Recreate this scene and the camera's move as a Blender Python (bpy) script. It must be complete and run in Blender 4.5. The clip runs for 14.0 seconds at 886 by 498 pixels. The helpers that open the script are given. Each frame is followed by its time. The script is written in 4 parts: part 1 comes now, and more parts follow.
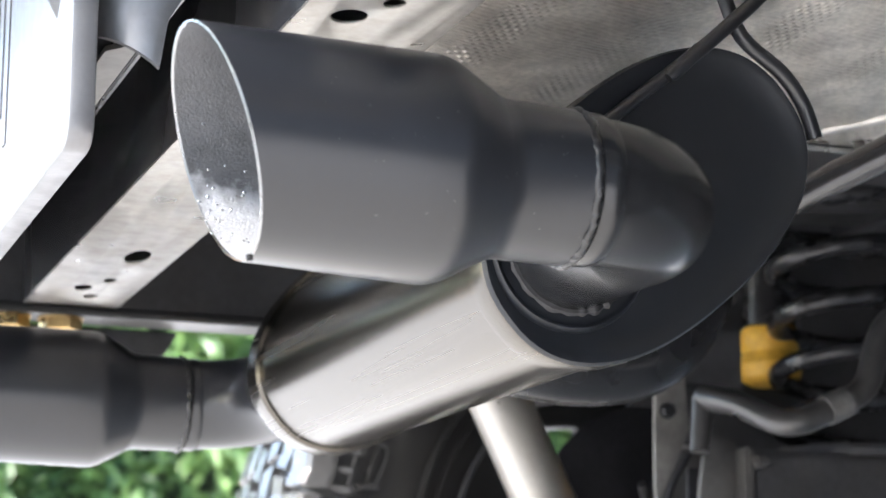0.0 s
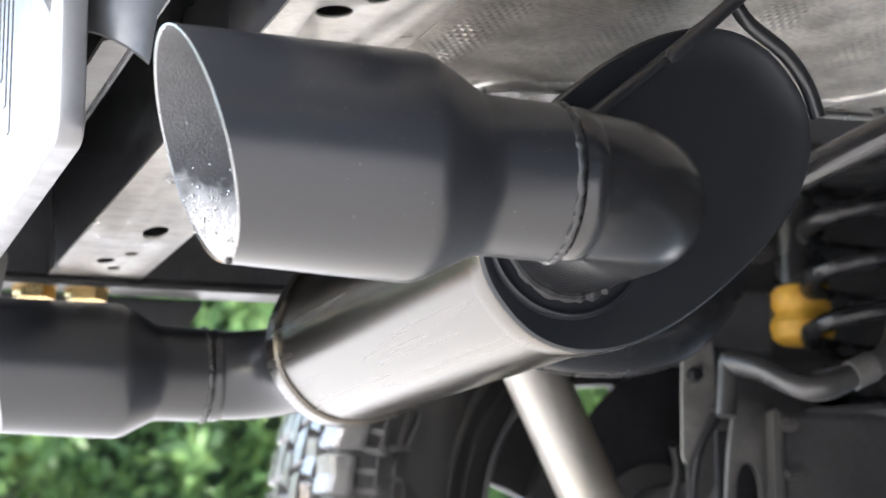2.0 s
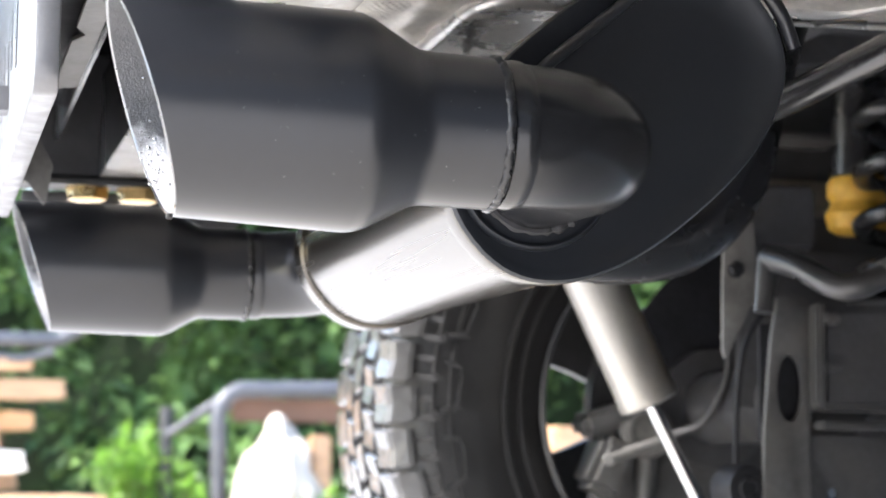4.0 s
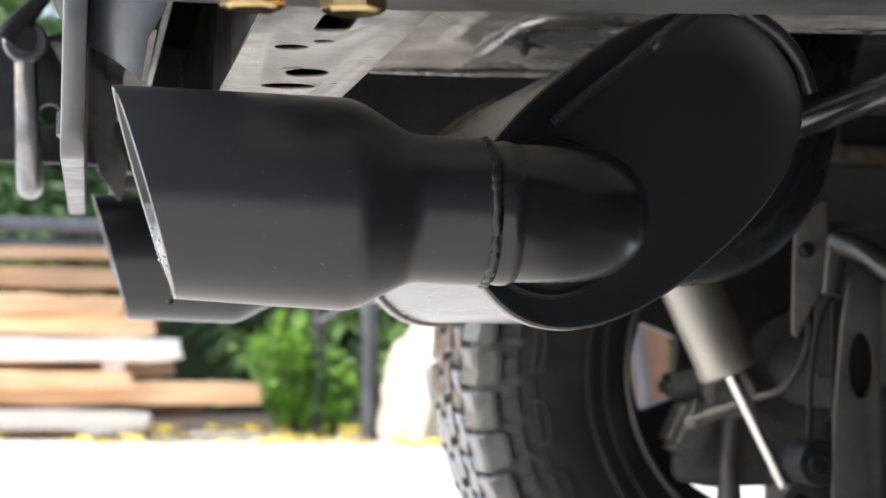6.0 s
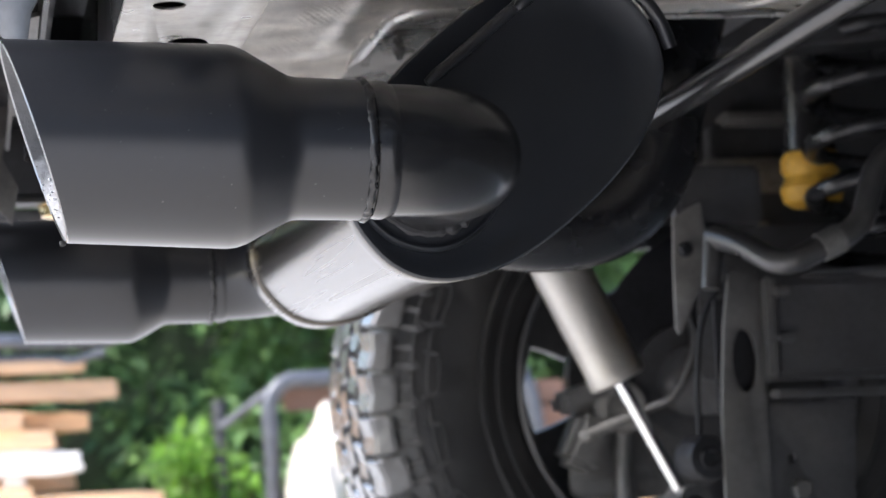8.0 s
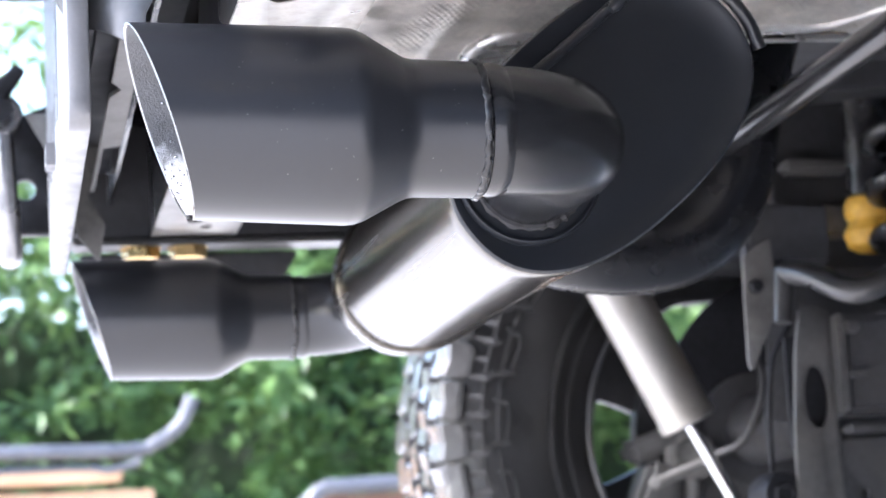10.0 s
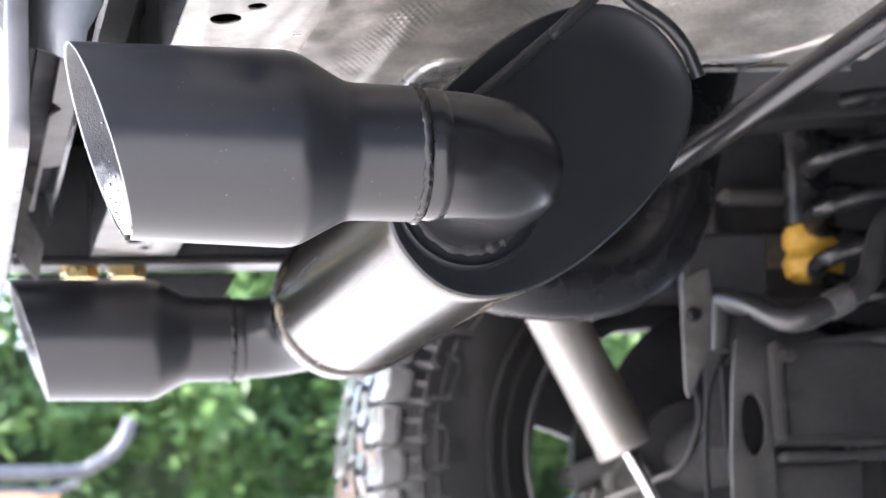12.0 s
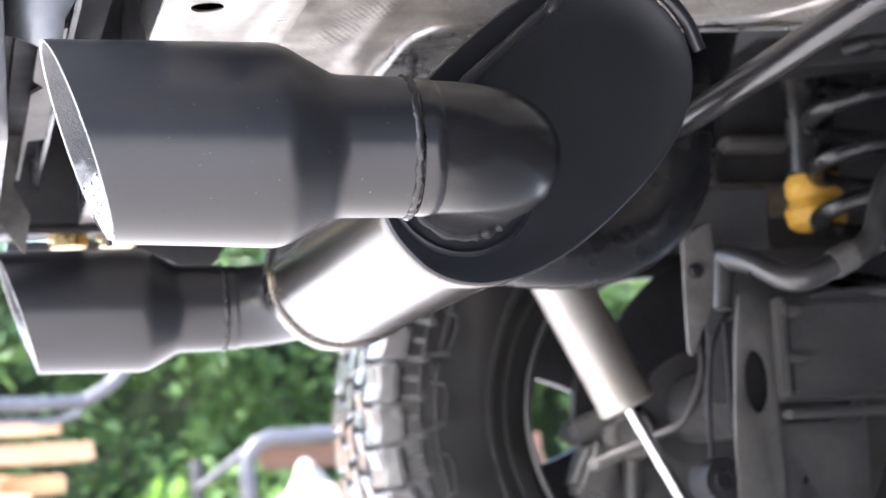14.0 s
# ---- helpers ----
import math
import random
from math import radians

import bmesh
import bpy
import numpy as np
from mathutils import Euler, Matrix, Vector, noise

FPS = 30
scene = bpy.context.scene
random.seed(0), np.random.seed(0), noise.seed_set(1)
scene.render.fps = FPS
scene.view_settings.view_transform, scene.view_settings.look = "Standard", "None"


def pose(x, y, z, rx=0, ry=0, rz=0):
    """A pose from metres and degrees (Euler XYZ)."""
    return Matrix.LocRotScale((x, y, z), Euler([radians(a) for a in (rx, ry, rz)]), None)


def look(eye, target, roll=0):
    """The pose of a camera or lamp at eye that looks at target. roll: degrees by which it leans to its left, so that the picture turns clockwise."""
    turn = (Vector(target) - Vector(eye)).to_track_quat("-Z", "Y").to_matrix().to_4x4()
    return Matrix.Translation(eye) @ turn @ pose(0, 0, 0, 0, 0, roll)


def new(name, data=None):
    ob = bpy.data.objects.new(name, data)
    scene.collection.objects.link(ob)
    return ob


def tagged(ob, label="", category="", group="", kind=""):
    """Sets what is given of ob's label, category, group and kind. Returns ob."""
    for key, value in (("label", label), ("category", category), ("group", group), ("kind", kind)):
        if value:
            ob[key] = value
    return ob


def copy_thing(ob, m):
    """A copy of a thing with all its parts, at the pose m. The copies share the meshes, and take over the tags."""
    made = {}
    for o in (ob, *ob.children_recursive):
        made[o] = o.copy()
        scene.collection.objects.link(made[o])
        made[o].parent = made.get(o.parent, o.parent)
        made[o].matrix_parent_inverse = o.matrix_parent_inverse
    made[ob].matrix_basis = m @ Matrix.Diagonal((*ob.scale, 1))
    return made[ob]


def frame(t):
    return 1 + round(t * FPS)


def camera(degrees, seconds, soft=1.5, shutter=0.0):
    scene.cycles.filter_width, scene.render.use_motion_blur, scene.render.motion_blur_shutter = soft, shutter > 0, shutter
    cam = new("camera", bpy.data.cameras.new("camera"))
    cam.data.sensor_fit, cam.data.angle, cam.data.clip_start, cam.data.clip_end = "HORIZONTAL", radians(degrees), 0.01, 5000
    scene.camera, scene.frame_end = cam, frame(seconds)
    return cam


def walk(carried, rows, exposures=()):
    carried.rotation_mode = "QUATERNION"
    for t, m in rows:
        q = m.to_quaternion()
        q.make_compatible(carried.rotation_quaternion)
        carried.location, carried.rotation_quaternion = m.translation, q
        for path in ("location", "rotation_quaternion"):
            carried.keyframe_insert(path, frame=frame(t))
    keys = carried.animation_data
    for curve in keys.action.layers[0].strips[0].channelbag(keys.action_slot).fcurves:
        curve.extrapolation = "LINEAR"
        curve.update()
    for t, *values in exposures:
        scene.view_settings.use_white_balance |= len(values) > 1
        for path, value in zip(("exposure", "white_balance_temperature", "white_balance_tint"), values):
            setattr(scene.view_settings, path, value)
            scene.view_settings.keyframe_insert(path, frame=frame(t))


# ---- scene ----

cam = camera(24.00, 14.0)
PATH = [
    (0.0, look((-0.4265, -0.9311, 0.2370), (-0.0083, 0.1626, 0.4996), -0.16)),
    (0.5, look((-0.4258, -0.9330, 0.2385), (-0.0093, 0.1610, 0.5024), 0.12)),
    (1.0, look((-0.4269, -0.9353, 0.2367), (-0.0070, 0.1571, 0.5019), 0.43)),
    (1.5, look((-0.4209, -0.9389, 0.2422), (-0.0068, 0.1592, 0.4925), -0.13)),
    (2.0, look((-0.3868, -0.9533, 0.2701), (-0.0046, 0.1619, 0.4939), -0.27)),
    (2.5, look((-0.3509, -0.9764, 0.2968), (-0.0002, 0.1530, 0.5003), -0.83)),
    (3.0, look((-0.3246, -0.9978, 0.3059), (0.0054, 0.1419, 0.4849), -0.64)),
    (3.5, look((-0.3077, -1.0182, 0.3126), (0.0046, 0.1302, 0.4660), 0.05)),
    (4.0, look((-0.2894, -1.0430, 0.3206), (0.0057, 0.1127, 0.4521), 0.39)),
    (4.2, look((-0.2835, -1.0498, 0.3265), (0.0030, 0.1088, 0.4511), 0.67)),
    (6.3, look((-0.1959, -1.1318, 0.4401), (0.0007, 0.0510, 0.4892), 0.69)),
    (6.5, look((-0.1905, -1.1419, 0.4373), (0.0096, 0.0402, 0.4879), 0.50)),
    (7.0, look((-0.1824, -1.1558, 0.4114), (0.0388, 0.0216, 0.4797), 0.00)),
    (7.2, look((-0.1841, -1.1555, 0.3932), (0.0497, 0.0189, 0.4720), -0.57)),
    (9.3, look((-0.2599, -1.1745, 0.2469), (-0.0041, -0.0141, 0.4143), -3.87)),
    (9.5, look((-0.2656, -1.1754, 0.2399), (-0.0170, -0.0142, 0.4125), -3.59)),
    (10.0, look((-0.2692, -1.1682, 0.2342), (-0.0210, -0.0101, 0.4269), -3.26)),
    (10.5, look((-0.2677, -1.1675, 0.2335), (-0.0092, -0.0141, 0.4402), -3.02)),
    (11.0, look((-0.2658, -1.1691, 0.2338), (0.0011, -0.0180, 0.4430), -2.93)),
    (11.5, look((-0.2661, -1.1716, 0.2334), (0.0075, -0.0219, 0.4417), -2.78)),
    (12.0, look((-0.2670, -1.1714, 0.2325), (0.0135, -0.0229, 0.4379), -2.79)),
    (12.5, look((-0.2648, -1.1722, 0.2300), (0.0223, -0.0246, 0.4311), -2.79)),
    (13.0, look((-0.2628, -1.1734, 0.2333), (0.0434, -0.0293, 0.4262), -2.79)),
    (13.5, look((-0.2608, -1.1492, 0.2644), (0.0445, -0.0020, 0.4397), -3.93)),
    (14.0, look((-0.2531, -1.1391, 0.2884), (0.0269, 0.0174, 0.4438), -3.66)),
]
EXPOSURES = [(0.0, 2.89, 6450, 12), (3.4, 2.88, 6550, 13), (4.2, 2.70, 6500, 13), (5.4, 2.08, 6600, 13), (6.3, 1.73, 6850, 11), (7.2, 1.73, 6700, 12),
             (8.3, 2.32, 6150, 15), (9.3, 2.85, 5850, 17), (11.0, 3.06, 6350, 18), (14.0, 3.19, 6350, 18)]
walk(cam, PATH, EXPOSURES)
cam.data.dof.use_dof = True
cam.data.dof.focus_distance = 1.26
cam.data.dof.aperture_fstop = 12.0

# bright hazy daylight
world = bpy.data.worlds.new("daylight")
scene.world = world
world.use_nodes = True
wn = world.node_tree.nodes
sky = wn.new("ShaderNodeTexSky")
sky.sky_type = 'NISHITA'
sky.sun_disc = False
sky.sun_elevation = radians(46)
sky.sun_rotation = radians(266)
sky.air_density = 1.2
sky.dust_density = 1.5
wn["Background"].inputs["Strength"].default_value = 0.15
world.node_tree.links.new(sky.outputs[0], wn["Background"].inputs["Color"])
sun = new("sun", bpy.data.lights.new("sun", "SUN"))
sun.data.energy = 2.4
sun.data.angle = radians(10)
sun.data.color = (1.0, 0.97, 0.92)
sun.matrix_world = look((-3.5, -0.25, 3.62), (0, 0, 0))

# ---- building tools ----
V = Vector
BASE = {}


def place(ob, parent):
    if parent is not None:
        ob.parent = parent
        ob.matrix_parent_inverse = BASE[parent.name].inverted()
    BASE[ob.name] = Matrix.Identity(4)
    return ob


def thing(name, base, label, category, group="", kind=""):
    ob = new(name)
    ob.empty_display_size = 0.05
    ob.location = base
    BASE[ob.name] = Matrix.Translation(base)
    return tagged(ob, label, category, group, kind)


def part(name, bm, mat, parent=None, label="", smooth=40):
    bmesh.ops.recalc_face_normals(bm, faces=bm.faces)
    me = bpy.data.meshes.new(name)
    if smooth:
        for f in bm.faces:
            f.smooth = True
        lim = radians(smooth)
        for e in bm.edges:
            e.smooth = len(e.link_faces) == 2 and e.calc_face_angle(0) < lim
    bm.to_mesh(me)
    bm.free()
    me.materials.append(mat)
    ob = place(new(name, me), parent)
    return tagged(ob, label)


def loft(bm, rings, closed=True, caps=(True, True)):
    """Joins rings of points into a skin."""
    vs = [[bm.verts.new(p) for p in r] for r in rings]
    n = len(vs[0])
    for a, b in zip(vs, vs[1:]):
        for i in range(n if closed else n - 1):
            j = (i + 1) % n
            bm.faces.new((a[i], a[j], b[j], b[i]))
    if caps[0]:
        bm.faces.new(vs[0][::-1])
    if caps[1]:
        bm.faces.new(vs[-1])
    return vs


def sweep(points, radius, segs=16, bm=None, caps=(True, True), flat=1.0):
    """A round bar along points; radius may be a list."""
    bm = bm or bmesh.new()
    pts = [V(p) for p in points]
    rad = radius if isinstance(radius, (list, tuple)) else [radius] * len(pts)
    t0 = (pts[1] - pts[0]).normalized()
    u = t0.orthogonal().normalized()
    rings = []
    for i, p in enumerate(pts):
        t = (pts[min(i + 1, len(pts) - 1)] - pts[max(i - 1, 0)]).normalized()
        u = (u - t * u.dot(t)).normalized()
        w = t.cross(u)
        rings.append([p + (u * math.cos(a) + w * math.sin(a) * flat) * rad[i] for a in
                      (2 * math.pi * k / segs for k in range(segs))])
    loft(bm, rings, True, caps)
    return bm


def smooth_path(points, steps=8):
    """A Catmull-Rom curve through the points."""
    p = [V(q) for q in points]
    p = [p[0] * 2 - p[1]] + p + [p[-1] * 2 - p[-2]]
    out = []
    for i in range(1, len(p) - 2):
        a, b, c, d = p[i - 1:i + 3]
        for k in range(steps):
            t = k / steps
            out.append(0.5 * ((2 * b) + (c - a) * t + (2 * a - 5 * b + 4 * c - d) * t * t + (3 * b - a - 3 * c + d) * t ** 3))
    return out + [p[-2]]


def lathe(origin, axis, profile, segs=48, bm=None, caps=(False, False), close=False):
    """Turns (along, radius) pairs round an axis."""
    bm = bm or bmesh.new()
    o, t = V(origin), V(axis).normalized()
    u = t.orthogonal().normalized()
    w = t.cross(u)
    rings = [[o + t * s + (u * math.cos(a) + w * math.sin(a)) * r for a in
              (2 * math.pi * k / segs for k in range(segs))] for s, r in profile]
    if close:
        rings.append(rings[0])
    loft(bm, rings, True, caps)
    if close:
        bmesh.ops.remove_doubles(bm, verts=bm.verts, dist=1e-6)
    return bm


def box(lo, hi, bevel=0.002, bm=None, m=None):
    bm = bm or bmesh.new()
    lo, hi = V(lo), V(hi)
    made = bmesh.ops.create_cube(bm, size=1.0)["verts"]
    for v in made:
        v.co = V(((lo[i] + hi[i]) / 2 + v.co[i] * (hi[i] - lo[i]) for i in range(3)))
    if bevel:
        es = list({e for v in made for e in v.link_edges})
        made = bmesh.ops.bevel(bm, geom=es, offset=bevel, segments=2, affect='EDGES')["verts"]
    if m is not None:
        bmesh.ops.transform(bm, matrix=m, verts=[v for v in made if v.is_valid])
    return bm


def ellipse(cx, cy, rx, ry=None, n=20, turn=0.0):
    ry = ry or rx
    c, s = math.cos(turn), math.sin(turn)
    return [(cx + rx * math.cos(a) * c - ry * math.sin(a) * s, cy + rx * math.cos(a) * s + ry * math.sin(a) * c)
            for a in (2 * math.pi * k / n for k in range(n))]


def rounded(points, r, n=5):
    """Rounds the corners of a flat outline."""
    out = []
    for i, p in enumerate(points):
        a, b, c = V(points[i - 1]), V(p), V(points[(i + 1) % len(points)])
        d, e = (a - b), (c - b)
        q = min(r, d.length * 0.45, e.length * 0.45)
        s, f = b + d.normalized() * q, b + e.normalized() * q
        for k in range(n + 1):
            t = k / n
            out.append(tuple(s * (1 - t) ** 2 + b * 2 * t * (1 - t) + f * t * t))
    return out


def plate(outline, holes, thick, m, bevel=0.0008):
    """A flat plate with holes through it: outline in x, y; thick along z; then moved by m."""
    cu = bpy.data.curves.new("plate", "CURVE")
    cu.dimensions, cu.fill_mode, cu.extrude = "2D", "BOTH", thick / 2 - bevel
    cu.bevel_depth, cu.bevel_resolution = bevel, 1
    for ring in [outline] + list(holes):
        sp = cu.splines.new("POLY")
        sp.points.add(len(ring) - 1)
        for q, p in zip(sp.points, ring):
            q.co = (p[0], p[1], 0, 1)
        sp.use_cyclic_u = True
    ob = bpy.data.objects.new("plate", cu)
    me = ob.to_mesh()
    bm = bmesh.new()
    bm.from_mesh(me)
    ob.to_mesh_clear()
    bpy.data.objects.remove(ob)
    bpy.data.curves.remove(cu)
    bmesh.ops.remove_doubles(bm, verts=bm.verts, dist=1e-6)
    bmesh.ops.transform(bm, matrix=m, verts=bm.verts)
    return bm


def axes(origin, x, y):
    """A pose from an origin and two directions."""
    x = V(x).normalized()
    z = x.cross(V(y)).normalized()
    y = z.cross(x)
    m = Matrix((x, y, z)).transposed().to_4x4()
    m.translation = origin
    return m


def hexagon(origin, axis, size, height, bm=None):
    """A hex head with a washer face and chamfered corners."""
    bm = lathe(origin, axis, [(0, size * 0.62), (height * 0.12, size * 0.62), (height * 0.13, size * 0.56)], 24, bm, (True, False))
    return lathe(origin, axis, [(height * 0.1, size * 0.577), (height * 0.85, size * 0.577), (height, size * 0.48)], 6, bm, (False, True))

# ---- materials ----
def material(name, colour, rough=0.5, metal=0.0, grain=0.0, scale=60.0, spread=0.25, rough_spread=0.15, stretch=(1, 1, 1),
             dirt=None, dirt_scale=8.0, dirt_amount=0.35, coat=0.0, random_spread=0.0):
    """Base colour varied at two scales, uneven gloss, fine relief, and patches of dirt."""
    m = bpy.data.materials.new(name)
    m.use_nodes = True
    nt = m.node_tree
    n, l = nt.nodes, nt.links
    b = n["Principled BSDF"]
    b.inputs["Metallic"].default_value = metal
    b.inputs["Coat Weight"].default_value = coat
    tc = n.new("ShaderNodeTexCoord")
    mp = n.new("ShaderNodeMapping")
    mp.inputs["Scale"].default_value = stretch
    l.new(tc.outputs["Object"], mp.inputs["Vector"])

    def noise_tex(s, detail=6.0):
        t = n.new("ShaderNodeTexNoise")
        t.inputs["Scale"].default_value = s
        t.inputs["Detail"].default_value = detail
        l.new(mp.outputs[0], t.inputs["Vector"])
        return t.outputs["Fac"]

    def remap(x, lo, hi, a=0.3, c=0.7):
        r = n.new("ShaderNodeMapRange")
        r.inputs[1].default_value, r.inputs[2].default_value = a, c
        r.inputs[3].default_value, r.inputs[4].default_value = lo, hi
        l.new(x, r.inputs[0])
        return r.outputs[0]

    fine, coarse = noise_tex(scale), noise_tex(scale * 0.13, 3.0)
    mix = n.new("ShaderNodeMix")
    mix.data_type, mix.blend_type = "RGBA", "MULTIPLY"
    mix.inputs["Factor"].default_value = 1.0
    mix.inputs["A"].default_value = (*colour, 1)
    add = n.new("ShaderNodeMath")
    add.operation = "MULTIPLY"
    l.new(remap(fine, 1 - spread * 0.6, 1 + spread * 0.6), add.inputs[0])
    l.new(remap(coarse, 1 - spread, 1 + spread), add.inputs[1])
    value = add.outputs[0]
    if random_spread:
        oi = n.new("ShaderNodeObjectInfo")
        mu = n.new("ShaderNodeMath")
        mu.operation = "MULTIPLY"
        l.new(value, mu.inputs[0])
        l.new(remap(oi.outputs["Random"], 1 - random_spread, 1 + random_spread, 0, 1), mu.inputs[1])
        value = mu.outputs[0]
    l.new(value, mix.inputs["B"])
    out = mix.outputs["Result"]
    if dirt:
        dm = n.new("ShaderNodeMix")
        dm.data_type = "RGBA"
        dm.inputs["B"].default_value = (*dirt, 1)
        l.new(out, dm.inputs["A"])
        l.new(remap(noise_tex(dirt_scale, 8.0), 0, dirt_amount, 0.45, 0.7), dm.inputs["Factor"])
        out = dm.outputs["Result"]
    l.new(out, b.inputs["Base Color"])
    l.new(remap(coarse, max(0.02, rough - rough_spread), min(1, rough + rough_spread)), b.inputs["Roughness"])
    if grain:
        bp = n.new("ShaderNodeBump")
        bp.inputs["Strength"].default_value = 0.5
        bp.inputs["Distance"].default_value = grain
        l.new(fine, bp.inputs["Height"])
        l.new(bp.outputs[0], b.inputs["Normal"])
    return m


BLACK = material("black_heat_paint", (0.0142, 0.0155, 0.0188), 0.29, 0.0, 0.0, 260, 0.06, 0.012)
BLACK.node_tree.nodes["Principled BSDF"].inputs["Specular IOR Level"].default_value = 0.52
ELBOW = material("glossy_black_bend_paint", (0.0125, 0.0130, 0.0146), 0.24, 0.0, 0.0001, 90, 0.12, 0.04)
CAP = material("black_cap_paint", (0.0112, 0.0132, 0.0170), 0.40, 0.0, 0.0, 300, 0.06, 0.015)
CAP.node_tree.nodes["Principled BSDF"].inputs["Specular IOR Level"].default_value = 0.36
STEEL = material("brushed_steel", (0.102, 0.0935, 0.0815), 0.26, 1.0, 0.00002, 500, 0.05, 0.03, (1, 0.02, 1))
LINING = material("sooty_tip_lining", (0.085, 0.086, 0.090), 0.40, 0.35, 0.0014, 800, 0.15, 0.06)


def wet_glare(m, low, high, mouth, inside):
    """Bright glare painted into the colour of wet metal low in a tip's mouth, ragged-edged."""
    n, l = m.node_tree.nodes, m.node_tree.links
    b = n["Principled BSDF"]
    tc = n.new("ShaderNodeTexCoord")
    xyz = n.new("ShaderNodeSeparateXYZ")
    l.new(tc.outputs["Object"], xyz.inputs[0])
    t = n.new("ShaderNodeTexNoise")
    t.inputs["Scale"].default_value = 90
    t.inputs["Detail"].default_value = 6
    l.new(tc.outputs["Object"], t.inputs["Vector"])

    def ramp(x, lo, hi):
        ad = n.new("ShaderNodeMath")
        ad.operation = "MULTIPLY_ADD"
        ad.inputs[1].default_value = 0.035
        l.new(t.outputs["Fac"], ad.inputs[0])
        l.new(x, ad.inputs[2])
        r = n.new("ShaderNodeMapRange")
        r.inputs[1].default_value, r.inputs[2].default_value = hi, lo
        l.new(ad.outputs[0], r.inputs[0])
        return r.outputs[0]
    mu = n.new("ShaderNodeMath")
    mu.operation = "MULTIPLY"
    l.new(ramp(xyz.outputs["Z"], low, high), mu.inputs[0])
    l.new(ramp(xyz.outputs["X"], mouth, inside), mu.inputs[1])

    def blend(name, wet, colour=False):
        sock = b.inputs[name]
        mx = n.new("ShaderNodeMix")
        mx.data_type = "RGBA" if colour else "FLOAT"
        l.new(mu.outputs[0], mx.inputs["Factor"])
        old, new_value = (mx.inputs["A"], mx.inputs["B"])
        if sock.is_linked:
            l.new(sock.links[0].from_socket, old)
        else:
            old.default_value = sock.default_value
        new_value.default_value = wet
        l.new(mx.outputs["Result"], sock)
    blend("Base Color", (0.62, 0.63, 0.65, 1), True)
    blend("Metallic", 0.9)
    blend("Roughness", 0.5)


# the glare low in the mouth is painted into the lining's colour
wet_glare(LINING, 0.510, 0.528, -0.115, -0.085)
RIM = material("bare_rim", (0.30, 0.305, 0.31), 0.3, 1.0, 0.0, 200, 0.1)
WELD = material("painted_weld", (0.0125, 0.0128, 0.014), 0.30, 0.0, 0.0001, 300, 0.1)
BEAD = material("rough_painted_bead", (0.022, 0.022, 0.024), 0.55, 0.0, 0.0010, 420, 0.3)
ZINC = material("galvanised_steel", (0.28, 0.267, 0.245), 0.38, 0.75, 0.0002, 220, 0.12, 0.12, dirt=(0.07, 0.055, 0.045), dirt_scale=70, dirt_amount=0.35)
FRAME = material("black_chassis_paint", (0.037, 0.0375, 0.040), 0.5, 0.0, 0.0006, 120, 0.3, 0.15, dirt=(0.05, 0.045, 0.04), dirt_scale=20)
DUSTY = material("dusty_grey_steel", (0.10, 0.098, 0.095), 0.6, 0.1, 0.0006, 140, 0.3, 0.1, dirt=(0.17, 0.155, 0.135), dirt_scale=14)
GOLD = material("yellow_zinc", (0.50, 0.36, 0.17), 0.2, 1.0, 0.0002, 160, 0.2)
RUBBER = material("tyre_rubber", (0.0135, 0.0135, 0.014), 0.40, 0.0, 0.0006, 160, 0.25, 0.1, dirt=(0.024, 0.0225, 0.021), dirt_scale=9)
SHOCK = material("shock_paint", (0.33, 0.315, 0.29), 0.42, 0.65, 0.0, 200, 0.06)
CHROME = material("chrome_rod", (0.75, 0.75, 0.75), 0.12, 1.0, 0.0, 100, 0.03)
YELLOW = material("yellow_urethane", (0.55, 0.31, 0.035), 0.5, 0.0, 0.0004, 120, 0.2)
WEB = material("glossy_black_paint", (0.020, 0.0205, 0.023), 0.22, 0.0, 0.0012, 26, 0.3, 0.12, dirt=(0.06, 0.055, 0.05), dirt_scale=20)
SHIELD = material("aluminium_heat_shield", (0.63, 0.595, 0.54), 0.40, 0.65, 0.0003, 200, 0.25, 0.1, dirt=(0.16, 0.14, 0.115), dirt_scale=11, dirt_amount=0.5)


